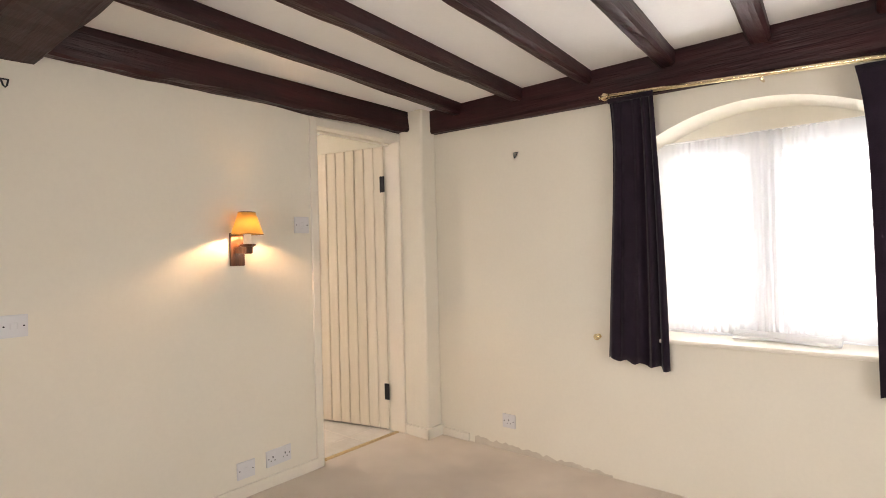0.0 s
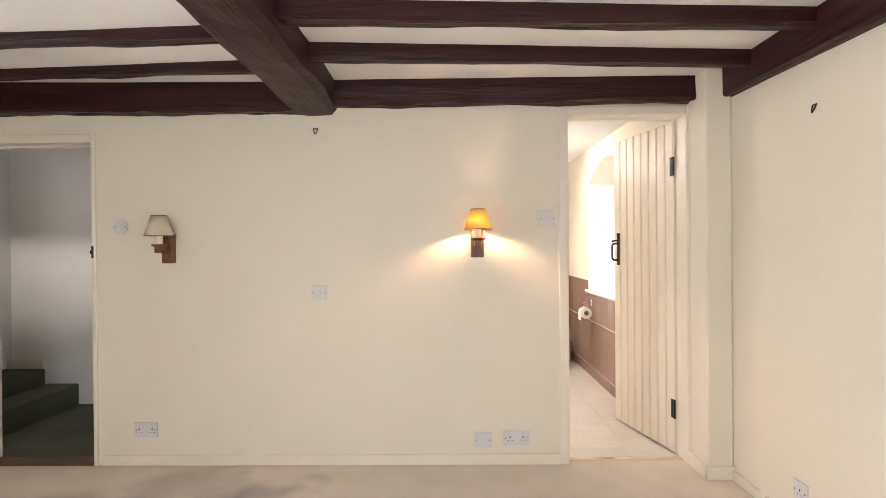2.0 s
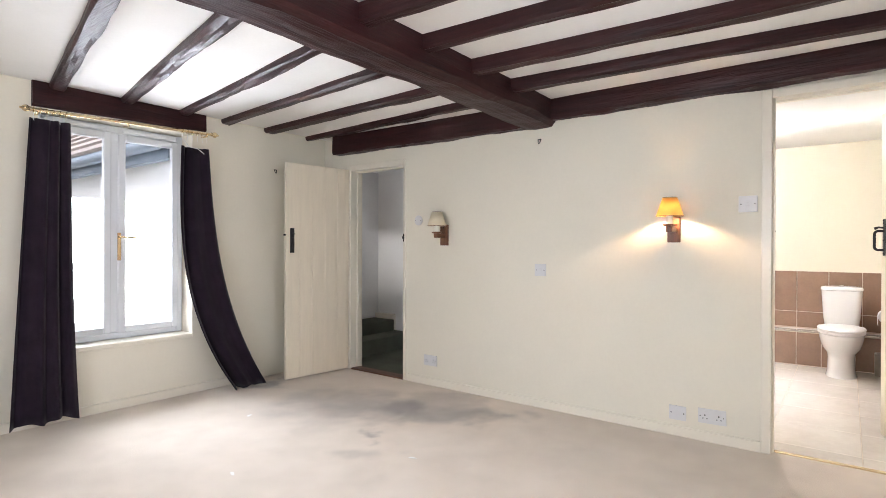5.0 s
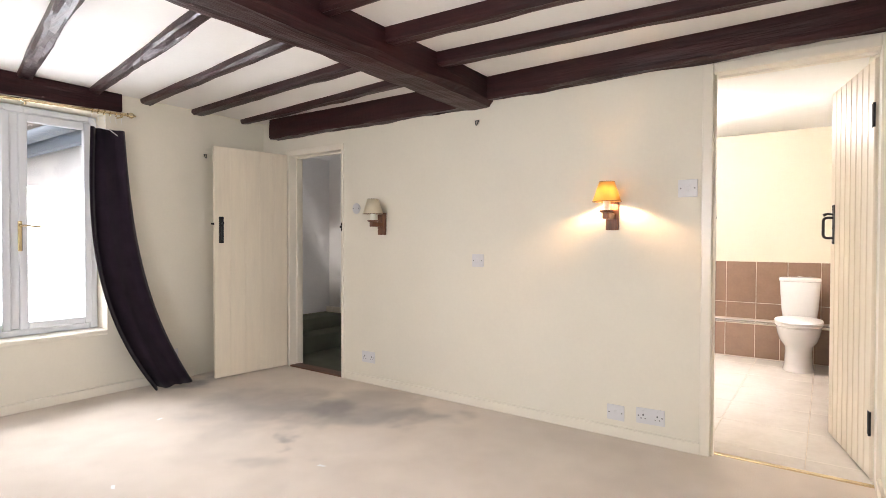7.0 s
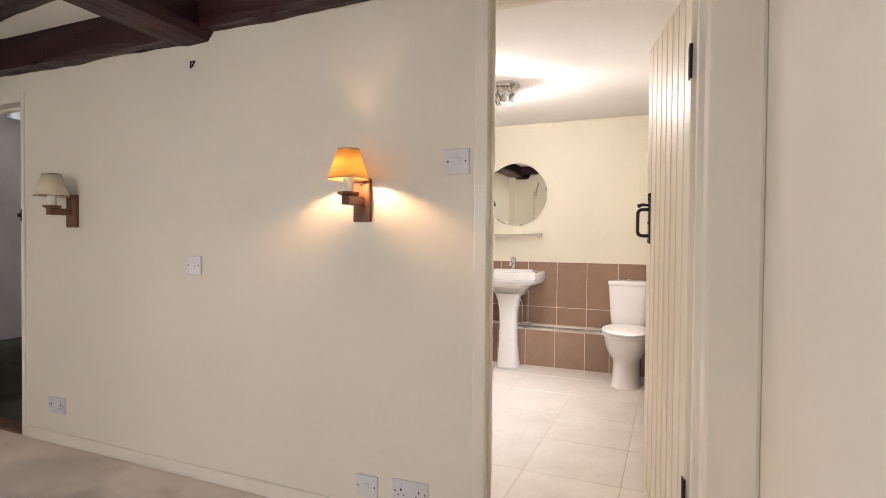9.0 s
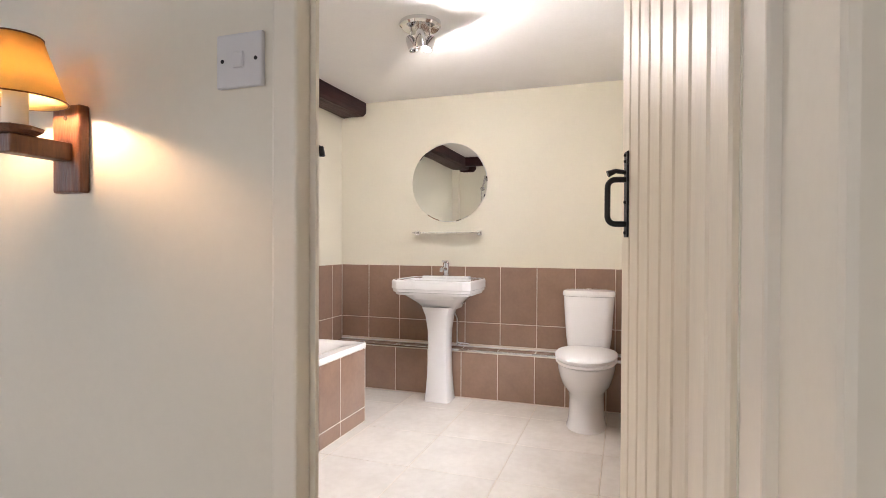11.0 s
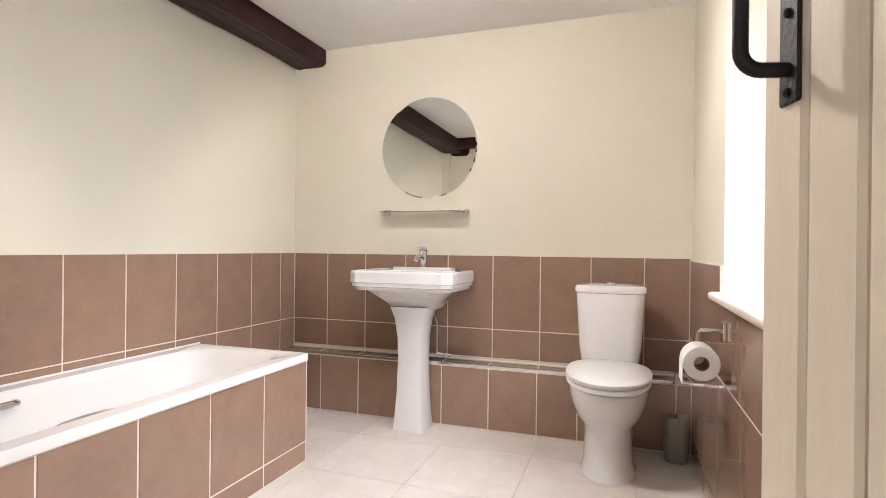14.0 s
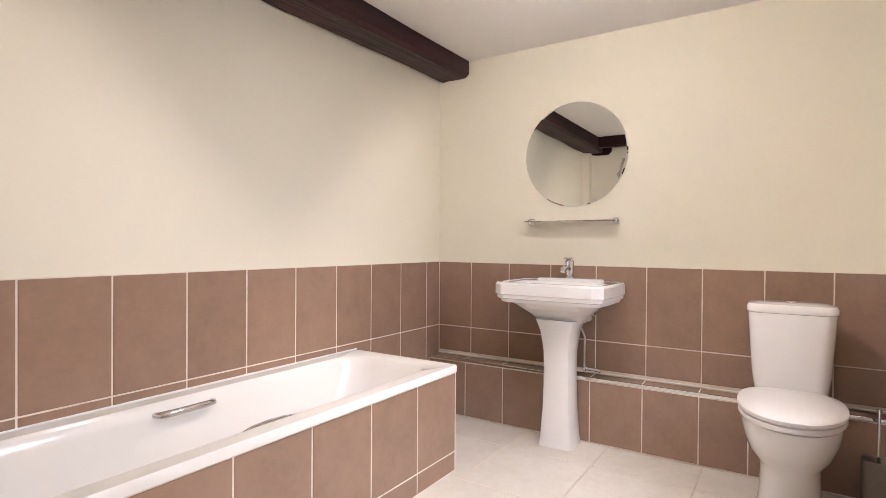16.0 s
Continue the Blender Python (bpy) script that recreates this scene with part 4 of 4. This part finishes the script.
def make_bath():
    x0, x1, y0, y1, rz = -4.430, -2.63, BYS + 0.014, 0.836, 0.478
    ob = thing("bathtub", "white acrylic bathtub with chrome grips and a tiled front panel", "bathtub")
    cx, cy, hx, hy = (x0 + x1) / 2, (y0 + y1) / 2, (x1 - x0) / 2, (y1 - y0) / 2
    R = lambda dx0, dx1, dy, r, z: rounded((x0 + dx0 + x1 - dx1) / 2, cy, (x1 - dx1 - x0 - dx0) / 2, hy - dy, r, z, 8)
    bm = bmesh.new()
    loft(bm, [R(0.004, 0, 0.004, 0.02, rz - 0.034), R(0, 0, 0, 0.014, rz - 0.031), R(0, 0, 0, 0.014, rz - 0.005), R(0.004, 0.004, 0.004, 0.012, rz),
              R(0.07, 0.06, 0.062, 0.13, rz), R(0.082, 0.07, 0.072, 0.13, rz - 0.01), R(0.10, 0.075, 0.080, 0.12, rz - 0.05),
              R(0.20, 0.09, 0.105, 0.11, rz - 0.20), R(0.31, 0.11, 0.13, 0.10, rz - 0.34), R(0.36, 0.14, 0.16, 0.08, rz - 0.365)], cap=False)
    bm.faces.ensure_lookup_table()
    n = 36
    vs = list(bm.verts)
    bm.faces.new(vs[-n:])
    part("tub", bm, ACRYLIC, ob, "white acrylic tub with a wide rim", True)
    for gy, gx in ((BYS + 0.014 + 0.086, -3.456), (0.836 - 0.086, -3.48)):
        s = 1 if gy < 0.5 else -1
        z = rz - (0.04 if s > 0 else 0.03)
        pts = [(gx - 0.105, gy - 0.012 * s, z), (gx - 0.095, gy + 0.014 * s, z + 0.004), (gx - 0.06, gy + 0.026 * s, z + 0.006), (gx, gy + 0.03 * s, z + 0.007), (gx + 0.06, gy + 0.026 * s, z + 0.006), (gx + 0.095, gy + 0.014 * s, z + 0.004), (gx + 0.105, gy - 0.012 * s, z)]
        part("grip", tube(bmesh.new(), pts, 0.012, 10), CHROME, ob, "chrome bath grip", True)
    panel = part("side_panel", made_box(x0 + 0.02, x1, y1 - 0.03, y1 - 0.0063, 0.0, rz - 0.032), GROUT, ob, "panel clad in brown tiles")
    end = part("end_panel", made_box(x0 + 0.0063, x0 + 0.03, y0, y1 - 0.0063, 0.0, rz - 0.032), GROUT, ob, "tiled end panel")
    fpose = lambda u, v: Matrix(((-1, 0, 0, u), (0, 0, 1, y1 - 0.0125), (0, 1, 0, v), (0, 0, 0, 1)))
    us = [x0 + 0.012, -4.129, -3.845, -3.561, -3.277, -2.993, -2.709, x1]
    for a, b in zip(us, us[1:]):
        for v0, v1 in ((0.004, 0.090), (0.090, rz - 0.034)):
            lay(panel, fpose(b - G / 2, v0 + G / 2), b - a - G, v1 - v0 - G)
    epose = lambda u, v: Matrix(((0, 0, -1, x0 + 0.0125), (-1, 0, 0, u), (0, 1, 0, v), (0, 0, 0, 1)))
    for a, b in ((y0, y0 + 0.3), (y0 + 0.3, y1 - 0.012)):
        lay(end, epose(b - G / 2, 0.004), b - a - G, rz - 0.040)
    # bead of sealant against the wall tiles
    part("sealant", tube(bmesh.new(), [(x0, y0 - 0.004, rz + 0.003), (x1, y0 - 0.004, rz + 0.001)], 0.005, 8), PLASTIC, ob, "white sealant bead")
    part("drain", lathe(bmesh.new(), [(0.03, 0), (0.03, 0.004), (0.02, 0.006)], 20, at=(x1 - 0.3, cy, rz - 0.364)), CHROME, ob, "", True)
    return ob


make_bath()
structure("bath_end_shelf", made_box(-2.628, XB - 0.009, BYS + 0.011, 0.815, 0.0, 0.47, 0.004, 2), TILE, "brown tiled shelf boxing in the end of the bath", "boxing")

# bath taps and shower on the wall at the bath's end (seen in the mirror)
sw = thing("shower", "chrome shower head on a wall bracket with hose", "shower", (XB - 0.008, 0.60, -0.04))
part("bracket", lathe(bmesh.new(), [(0.028, 0), (0.028, 0.012), (0.012, 0.02), (0.012, 0.05)], 16, m=pose(0, 0, 1.80, 0, -90)), CHROME, sw, "", True)
part("handset", tube(bmesh.new(), [(-0.05, 0.0, 1.78), (-0.07, 0.03, 1.86), (-0.09, 0.055, 1.93), (-0.10, 0.06, 1.945)], [0.011, 0.012, 0.014, 0.02], 12), CHROME, sw, "slim chrome handset", True)
part("hose", tube(bmesh.new(), [(-0.05, 0.0, 1.78), (-0.055, -0.01, 1.5), (-0.05, -0.03, 1.1), (-0.06, -0.06, 0.8), (-0.05, -0.05, 0.68)], 0.007, 8), CHROME, sw, "", True)
part("mixer", tube(bmesh.new(), [(-0.05, -0.14, 0.64), (-0.05, 0.04, 0.64)], 0.024, 14), CHROME, sw, "chrome bath mixer", True)
for yy in (-0.13, 0.0):
    part("mixer_foot", made_box(-0.05, 0.0, yy, yy + 0.03, 0.62, 0.66, 0.005, 2), CHROME, sw)


def make_basin(cy):
    """A pedestal basin with stepped square shoulders, against the west wall."""
    ob = thing("pedestal_basin", "white ceramic pedestal basin with a chrome mixer tap", "wash basin", (BX + 0.012, cy, 0))
    w, d, zt = 0.285, 0.455, 0.862
    R = lambda inset, z, r=0.03: rounded(d / 2, 0, d / 2 - inset, w - inset, r, z, 5)

    def cut(inset, z, c=0.038):
        """Ring with stepped front corners."""
        x1, y1, i = d - inset, w - inset, c
        return [(0.0, y1 - i * 0.6, z), (0.02, y1 - i * 0.6, z), (0.05, y1, z), (d * 0.62, y1, z), (x1 - i * 1.0, y1 - i * 0.25, z), (x1 - i * 0.25, y1 - i * 1.0, z), (x1, y1 - i * 1.5, z), (x1, 0, z),
                (x1, -y1 + i * 1.5, z), (x1 - i * 0.25, -y1 + i * 1.0, z), (x1 - i * 1.0, -y1 + i * 0.25, z), (d * 0.62, -y1, z), (0.05, -y1, z), (0.02, -y1 + i * 0.6, z), (0.0, -y1 + i * 0.6, z), (0.0, 0, z)]

    def inner(k, z):
        return [(0.12 + (p[0] - 0.0) * 0.66 * (1 - 0.35 * k) + 0.07 * k, p[1] * 0.80 * (1 - 0.35 * k), z) for p in cut(0.0, z, 0.08)]

    bm = bmesh.new()
    loft(bm, [[(x * 0.45 + 0.04, y * 0.40, z) for x, y, z in cut(0.0, zt - 0.215)],
              [(x * 0.62 + 0.02, y * 0.52, z) for x, y, z in cut(0.0, zt - 0.17)],
              [(x * 0.86, y * 0.80, z) for x, y, z in cut(0.0, zt - 0.105)],
              cut(0.024, zt - 0.104), cut(0.020, zt - 0.088), cut(0.008, zt - 0.084), cut(0.006, zt - 0.066), cut(0.0, zt - 0.062), cut(0.0, zt - 0.012), cut(0.007, zt),
              cut(0.022, zt), cut(0.026, zt - 0.004), inner(0.0, zt - 0.006), inner(0.12, zt - 0.02), inner(0.4, zt - 0.10), inner(0.9, zt - 0.135)])
    bowl = part("bowl", bm, CERAMIC, ob, "white ceramic bowl with stepped rim", True)
    bowl.data.set_sharp_from_angle(angle=radians(24))
    bm = bmesh.new()
    box(bm, 0.0, 0.11, -0.17, 0.17, zt - 0.02, zt + 0.012, 0.012, 3)
    part("tap_ledge", bm, CERAMIC, ob, "", True)
    bm = bmesh.new()
    prof = [(0.098, 0.090, 0.0), (0.097, 0.089, 0.01), (0.090, 0.084, 0.06), (0.080, 0.076, 0.2), (0.076, 0.072, 0.38), (0.080, 0.074, 0.5), (0.094, 0.085, 0.60), (0.11, 0.105, 0.665)]
    loft(bm, [rounded(0.205, 0, a, b, 0.03, z, 2) for a, b, z in prof])
    part("pedestal", bm, CERAMIC, ob, "white ceramic pedestal", True)
    tap = part("tap", lathe(bmesh.new(), [(0.026, 0), (0.026, 0.006), (0.021, 0.01), (0.021, 0.085), (0.024, 0.09), (0.024, 0.10)], 20, at=(0.065, 0, zt + 0.010)), CHROME, ob, "chrome mixer tap", True)
    part("spout", tube(bmesh.new(), [(0.07, 0, zt + 0.058), (0.13, 0, zt + 0.072), (0.175, 0, zt + 0.066), (0.182, 0, zt + 0.05)], 0.0125, 12), CHROME, tap, "", True)
    part("lever", box(made_box(0.045, 0.135, -0.011, 0.011, zt + 0.118, zt + 0.127, 0.003, 2), 0.05, 0.08, -0.016, 0.016, zt + 0.108, zt + 0.122, 0.004, 2), CHROME, tap)
    part("waste", lathe(bmesh.new(), [(0.022, 0), (0.022, 0.003), (0.014, 0.006)], 16, at=(0.27, 0, zt - 0.136)), CHROME, ob, "", True)
    for yy, zz in ((0.085, 0.39),):
        part("supply_pipe", tube(bmesh.new(), [(0.06, yy, zz - 0.02), (0.06, yy, 0.56), (0.07, yy - 0.04, 0.66)], 0.0075, 8), CHROME, ob, "chrome supply pipe", True)
    part("valve", tube(bmesh.new(), [(0.062, 0.09, 0.385), (0.062, 0.17, 0.38)], 0.010, 10), CHROME, ob, "chrome isolating valve", True)
    return ob


make_basin(1.10).scale = (0.92, 1.0, 0.965)


def make_toilet(cy):
    ob = thing("toilet", "white ceramic close-coupled toilet with closed lid", "toilet", (BF + 0.012, cy, 0))

    def egg(x0, x1, hw, z, n=28):
        out = []
        for i in range(n):
            a = 2 * math.pi * i / n
            cx = x0 + (x1 - x0) * 0.42
            rx = (x1 - cx) if math.cos(a) > 0 else (cx - x0)
            ex = 1.0 if math.cos(a) > 0 else 0.72
            c, s = math.cos(a), math.sin(a)
            out.append((cx + rx * math.copysign(abs(c) ** ex, c), hw * math.copysign(abs(s) ** (0.9 if c > 0 else 0.8), s), z))
        return out

    bm = bmesh.new()
    loft(bm, [egg(0.12, 0.465, 0.128, 0.0), egg(0.125, 0.46, 0.122, 0.012), egg(0.13, 0.45, 0.114, 0.06), egg(0.13, 0.44, 0.110, 0.17), egg(0.12, 0.455, 0.118, 0.215), egg(0.10, 0.515, 0.155, 0.265), egg(0.08, 0.558, 0.173, 0.325), egg(0.07, 0.576, 0.182, 0.37), egg(0.065, 0.58, 0.184, 0.395), egg(0.075, 0.572, 0.176, 0.402)])
    part("pan", bm, CERAMIC, ob, "white ceramic pan", True)
    bm = bmesh.new()
    box(bm, -0.005, 0.2, -0.095, 0.095, 0.33, 0.412, 0.02, 3)
    part("cistern_shelf", bm, CERAMIC, ob, "", True)
    bm = bmesh.new()
    loft(bm, [egg(0.10, 0.592, 0.188, 0.404), egg(0.10, 0.596, 0.192, 0.408), egg(0.10, 0.596, 0.192, 0.420), egg(0.102, 0.592, 0.188, 0.424)])
    part("seat", bm, PLASTIC, ob, "white toilet seat", True)
    bm = bmesh.new()
    loft(bm, [egg(0.104, 0.586, 0.183, 0.424), egg(0.104, 0.586, 0.183, 0.431), egg(0.10, 0.600, 0.194, 0.433), egg(0.10, 0.601, 0.195, 0.444), egg(0.104, 0.594, 0.189, 0.451), egg(0.13, 0.55, 0.15, 0.459), egg(0.2, 0.45, 0.08, 0.462)])
    part("lid", bm, PLASTIC, ob, "closed white domed lid", True)
    bm = bmesh.new()
    C = lambda hw, x1, z: [(x + 0.0, y, z) for x, y, z in rounded(x1 / 2, 0, x1 / 2, hw, min(0.055, x1 / 2 - 0.005), z, 6)]
    loft(bm, [C(0.125, 0.135, 0.408), C(0.14, 0.15, 0.43), C(0.152, 0.158, 0.52), C(0.165, 0.166, 0.72), C(0.168, 0.168, 0.775)])
    part("cistern", bm, CERAMIC, ob, "white ceramic cistern", True)
    bm = bmesh.new()
    loft(bm, [C(0.170, 0.170, 0.777), C(0.174, 0.174, 0.782), C(0.174, 0.174, 0.800), C(0.168, 0.168, 0.812), C(0.12, 0.13, 0.818)])
    lid = part("cistern_lid", bm, CERAMIC, ob, "white ceramic cistern lid", True)
    part("flush_button", lathe(bmesh.new(), [(0.026, 0), (0.026, 0.004), (0.02, 0.008)], 20, at=(0.085, 0, 0.817)), CHROME, lid, "chrome flush button", True)
    return ob


make_toilet(2.092).scale = (0.96, 0.91, 0.965)

mir = thing("round_mirror", "round frameless wall mirror above the basin", "mirror", (BX + 0.003, 1.098, 1.512))
part("glass", lathe(bmesh.new(), [(0.283, 0.0), (0.285, 0.004), (0.278, 0.006)], 96, m=pose(0, 0, 0, 0, 90)), MIRROR, mir)

sh = thing("glass_shelf", "narrow glass shelf on chrome brackets under the mirror", "shelf", (BX, 1.090, 1.146))
part("glass", made_box(0.008, 0.115, -0.235, 0.235, 0.0, 0.004, 0.001, 1), GLASS, sh, "clear glass shelf")
for s in (-1, 1):
    part("bracket", box(made_box(0, 0.012, s * 0.237 - 0.016, s * 0.237 + 0.016, -0.014, 0.02, 0.003, 2), 0.01, 0.05, s * 0.237 - 0.009, s * 0.237 + 0.009, -0.006, 0.012, 0.003, 2), CHROME, sh, "chrome shelf bracket")

tr = thing("toilet_roll_holder", "chrome toilet roll holder with a white paper roll", "toilet roll holder", (-4.23, BYN - 0.012, 0.70))
part("mount", made_box(-0.025, 0.025, -0.012, 0.0, -0.03, 0.03, 0.004, 2), CHROME, tr)
part("bar", tube(bmesh.new(), [(0, -0.01, 0.0), (0, -0.07, 0.0), (0.004, -0.078, -0.01), (0.008, -0.08, -0.065), (0.02, -0.08, -0.07), (0.12, -0.08, -0.07)], 0.0065, 8), CHROME, tr, "", True)
bm = bmesh.new()
n, x0, x1 = 40, 0.012, 0.112
loft(bm, [[(x, -0.08 + r * math.cos(2 * math.pi * i / n), -0.085 + r * math.sin(2 * math.pi * i / n)) for i in range(n)] for x, r in ((x0, 0.022), (x0, 0.049), (x0 + 0.003, 0.051), (x1 - 0.003, 0.051), (x1, 0.049), (x1, 0.022), (x0, 0.022))], cap=False)
roll = part("paper_roll", bm, PAPER, tr, "white paper roll", True)
bm = bmesh.new()
loft(bm, [[(x, -0.08 + r * math.cos(2 * math.pi * i / n), -0.085 + r * math.sin(2 * math.pi * i / n)) for i in range(n)] for x, r in ((x0 - 0.0005, 0.0215), (x1 + 0.0005, 0.0215), (x1 + 0.0005, 0.0195), (x0 - 0.0005, 0.0195), (x0 - 0.0005, 0.0215))], cap=False)
part("card_tube", bm, CARD, roll, "brown card tube", True)
part("loose_sheet", box(bmesh.new(), x0, x1, -0.132, -0.1305, -0.15, -0.085), PAPER, roll)

br = thing("toilet_brush", "taupe toilet brush pot with a chrome handle", "toilet brush", (BF + 0.085, 2.380, 0))
part("pot", loft(bmesh.new(), [rounded(0, 0, a, b, 0.03, z, 5) for a, b, z in ((0.046, 0.046, 0.0), (0.05, 0.05, 0.01), (0.052, 0.052, 0.19), (0.05, 0.05, 0.2), (0.04, 0.04, 0.2), (0.038, 0.038, 0.15))]), STONEWARE, br, "taupe stoneware pot", True)
part("handle", tube(bmesh.new(), [(0, 0, 0.15), (0, 0, 0.385)], 0.006, 10), CHROME, br, "slim chrome handle", True)
part("handle_tip", lathe(bmesh.new(), [(0.006, 0), (0.009, 0.004), (0.009, 0.018), (0.005, 0.022)], 12, at=(0, 0, 0.375)), CHROME, br, "", True)

# ceiling spot cluster in the bathroom
LX, LY = -3.96, 1.36
cl = thing("ceiling_spotlight", "chrome ceiling plate with three lit spot heads", "ceiling light", (LX, LY, 2.14))
part("plate", lathe(bmesh.new(), [(0.035, -0.03), (0.09, -0.028), (0.10, -0.018), (0.10, 0.0)], 32), CHROME, cl, "round chrome plate", True)
for k, a in enumerate((20, 140, 260)):
    ca, sa = math.cos(radians(a)), math.sin(radians(a))
    stem = tube(bmesh.new(), [(0.05 * ca, 0.05 * sa, -0.025), (0.06 * ca, 0.06 * sa, -0.06)], 0.006, 8)
    part("stem", stem, CHROME, cl, "", True)
    tilt = Matrix.Translation((0.062 * ca, 0.062 * sa, -0.065)) @ Euler((0, radians(28), radians(a))).to_matrix().to_4x4()
    head = part("spot_head", lathe(bmesh.new(), [(0.012, 0.012), (0.020, 0.0), (0.026, -0.03), (0.029, -0.062), (0.024, -0.062), (0.02, -0.045)], 20, m=tilt), CHROME, cl, "chrome spot head", True)
    if k != 2:
        part("lamp", lathe(bmesh.new(), [(0.020, -0.055), (0.022, -0.058), (0.012, -0.0595)], 16, m=tilt), SPOT_GLOW, head, "lit spot lamp", True)
for k, a in enumerate((20, 140)):
    ld = bpy.data.lights.new("spot_light", "SPOT")
    ld.energy, ld.color, ld.spot_size, ld.spot_blend, ld.shadow_soft_size = 50, (1.0, 0.92, 0.84), radians(180), 0.3, 0.025
    lo_ = new("spot_light", ld)
    dirv = Vector((0.7 - 1.5 * k, 0.5, -0.75))
    p = Vector((LX + 0.062 * math.cos(radians(a)), LY + 0.062 * math.sin(radians(a)), 2.14 - 0.135))
    p -= Vector((math.cos(radians(a)), math.sin(radians(a)), 0)) * 0.03
    lo_.matrix_world = look(p, p + dirv)

# latch keep of the bathroom door
kn = thing("latch_keep", "small black iron latch keep on the bathroom door frame", "latch keep", (-2.352, 1.798, 1.232))
part("plate", made_box(-0.004, 0.006, -0.012, 0.004, -0.022, 0.022, 0.001, 1), IRON, kn)
part("catch", tube(bmesh.new(), [(0.0, 0.0, 0.008), (0.0, 0.012, 0.006), (0.0, 0.014, -0.008)], 0.005, 8), IRON, kn, "", True)

# ---- stairs in the hall ----
st = tagged(new("stairs"), "green carpeted stairs rising from the hall", "stairs", kind="structure")
for k, y0 in enumerate((-1.82, -2.05)):
    part("step", made_box(HX + (0.05 if k else 0.0), XT, -3.36, y0, (-0.01, 0.165)[k], (0.165, 0.295)[k], 0.012, 2), GREEN, st, "green carpeted step", True)
structure("stair_stringer", made_box(HX, HX + 0.05, -3.3, -2.07, 0.15, 0.35, 0.006, 1), GLOSS, "white painted stair skirting", "trim")
hd = empty_structure("door_frame_3", "white painted door frame beyond the stairs", "door frame")
part("jamb", made_box(-3.47, -3.42, -3.36, -3.33, 0.285, 2.2), GLOSS, hd)
part("jamb", made_box(-2.90, -2.85, -3.36, -3.33, 0.285, 2.2), GLOSS, hd)
wall_plate("wall_socket", -3.08, 0.56, 0.086, 0.086, "white plastic socket on the hall wall", "socket", "socket", "x", HX)
wall_plate("wall_socket", -3.08, 0.465, 0.086, 0.086, "white plastic socket on the hall wall", "socket", "socket", "x", HX)

# ---- outdoors ----
tagged(new("ground", mesh_of("ground", made_box(-300, 300, -300, 300, -0.6, -0.3), GRASS)), "pale paved yard round the house", "ground", kind="structure")
nb = thing("neighbour_house", "white rendered house wing with a tiled roof and blue-grey gutter", "house")
part("wall", made_box(-6.5, -1.15, -14.0, -2.36, -0.35, 2.02), RENDER_WALL, nb, "white rendered wall")
part("gutter", tube(bmesh.new(), [(-0.93, -14.2, 1.98), (-0.93, -2.32, 1.98)], 0.055, 10), GUTTER, nb, "blue-grey gutter", True)
part("fascia", made_box(-1.06, -0.99, -14.2, -2.32, 1.86, 2.04), GUTTER, nb, "blue-grey fascia board")
roof = part("roof", loft(bmesh.new(), [[(-0.90, y, 2.02), (-4.1, y, 4.5), (-4.1, y, 4.4), (-0.90, y, 1.95)] for y in (-14.2, -2.3)]), SLATE, nb, "weathered tiled roof")
sl = Vector((-3.2, 0, 2.48)).normalized()
nrm = Vector((2.48, 0, 3.2)).normalized()
bm = bmesh.new()
for r in range(15):
    for i in range(44):
        o = Vector((-0.90, -14.2 + 0.272 * i + (0.136 if r % 2 else 0), 2.03)) + sl * (0.26 * r)
        e = Vector((0, 0.262, 0))
        q = [bm.verts.new(p) for p in (o + nrm * 0.03, o + e + nrm * 0.03, o + e + sl * 0.28, o + sl * 0.28, o, o + e)]
        bm.faces.new((q[0], q[1], q[2], q[3])), bm.faces.new((q[4], q[5], q[1], q[0]))
tagged(part("roof_tiles", bm, SLATE, roof, "rows of grey-brown roof tiles"), kind="stuff")
lan = thing("wall_lantern", "black outdoor lantern on the white house wall", "lantern", (-1.15, -6.35, 1.96), -90)
bm = made_box(-0.035, 0.035, -0.01, 0.02, -0.02, 0.12, 0.004, 1)
tube(bm, [(0, 0.01, 0.08), (0, 0.10, 0.14), (0, 0.14, 0.10)], 0.008, 8)
part("bracket", bm, IRON, lan)
part("lantern_body", lathe(bmesh.new(), [(0.03, -0.16), (0.06, 0.0), (0.075, 0.01), (0.03, 0.07), (0.008, 0.1)], 6, at=(0, 0.14, 0.0)), IRON, lan, "six-sided black lantern")
hg = thing("hedge", "green garden hedge beyond the north windows", "hedge")
bm = bmesh.new()
rnd = random.Random(5)
for i in range(2600):
    p = Vector((rnd.uniform(-9, 6), 8.5 + rnd.uniform(-0.5, 0.5), rnd.uniform(-0.3, 1.3) + 0.25 * math.sin(i)))
    r = rnd.uniform(0.06, 0.13)
    e = Euler((rnd.uniform(0, 6), rnd.uniform(0, 6), rnd.uniform(0, 6))).to_matrix()
    bm.faces.new([bm.verts.new(p + e @ Vector(v) * r) for v in ((-0.5, 0, 0), (0, -1, 0.1), (0.5, 0, 0), (0, 1, 0.1))])
tagged(part("leaves", bm, HEDGE, hg, "dense green leaves"), kind="stuff")
sb = bpy.data.materials.new("pale_overcast_sky")
sb.use_nodes = True
em = sb.node_tree.nodes.new("ShaderNodeEmission")
em.inputs["Color"].default_value, em.inputs["Strength"].default_value = (0.95, 0.98, 1.0, 1), 1.5
sb.node_tree.links.new(em.outputs[0], sb.node_tree.nodes["Material Output"].inputs["Surface"])
tagged(new("backdrop", mesh_of("backdrop", made_box(-150, 150, -71, -70, -5, 90), sb)), "pale overcast sky beyond the house", "sky", kind="structure")
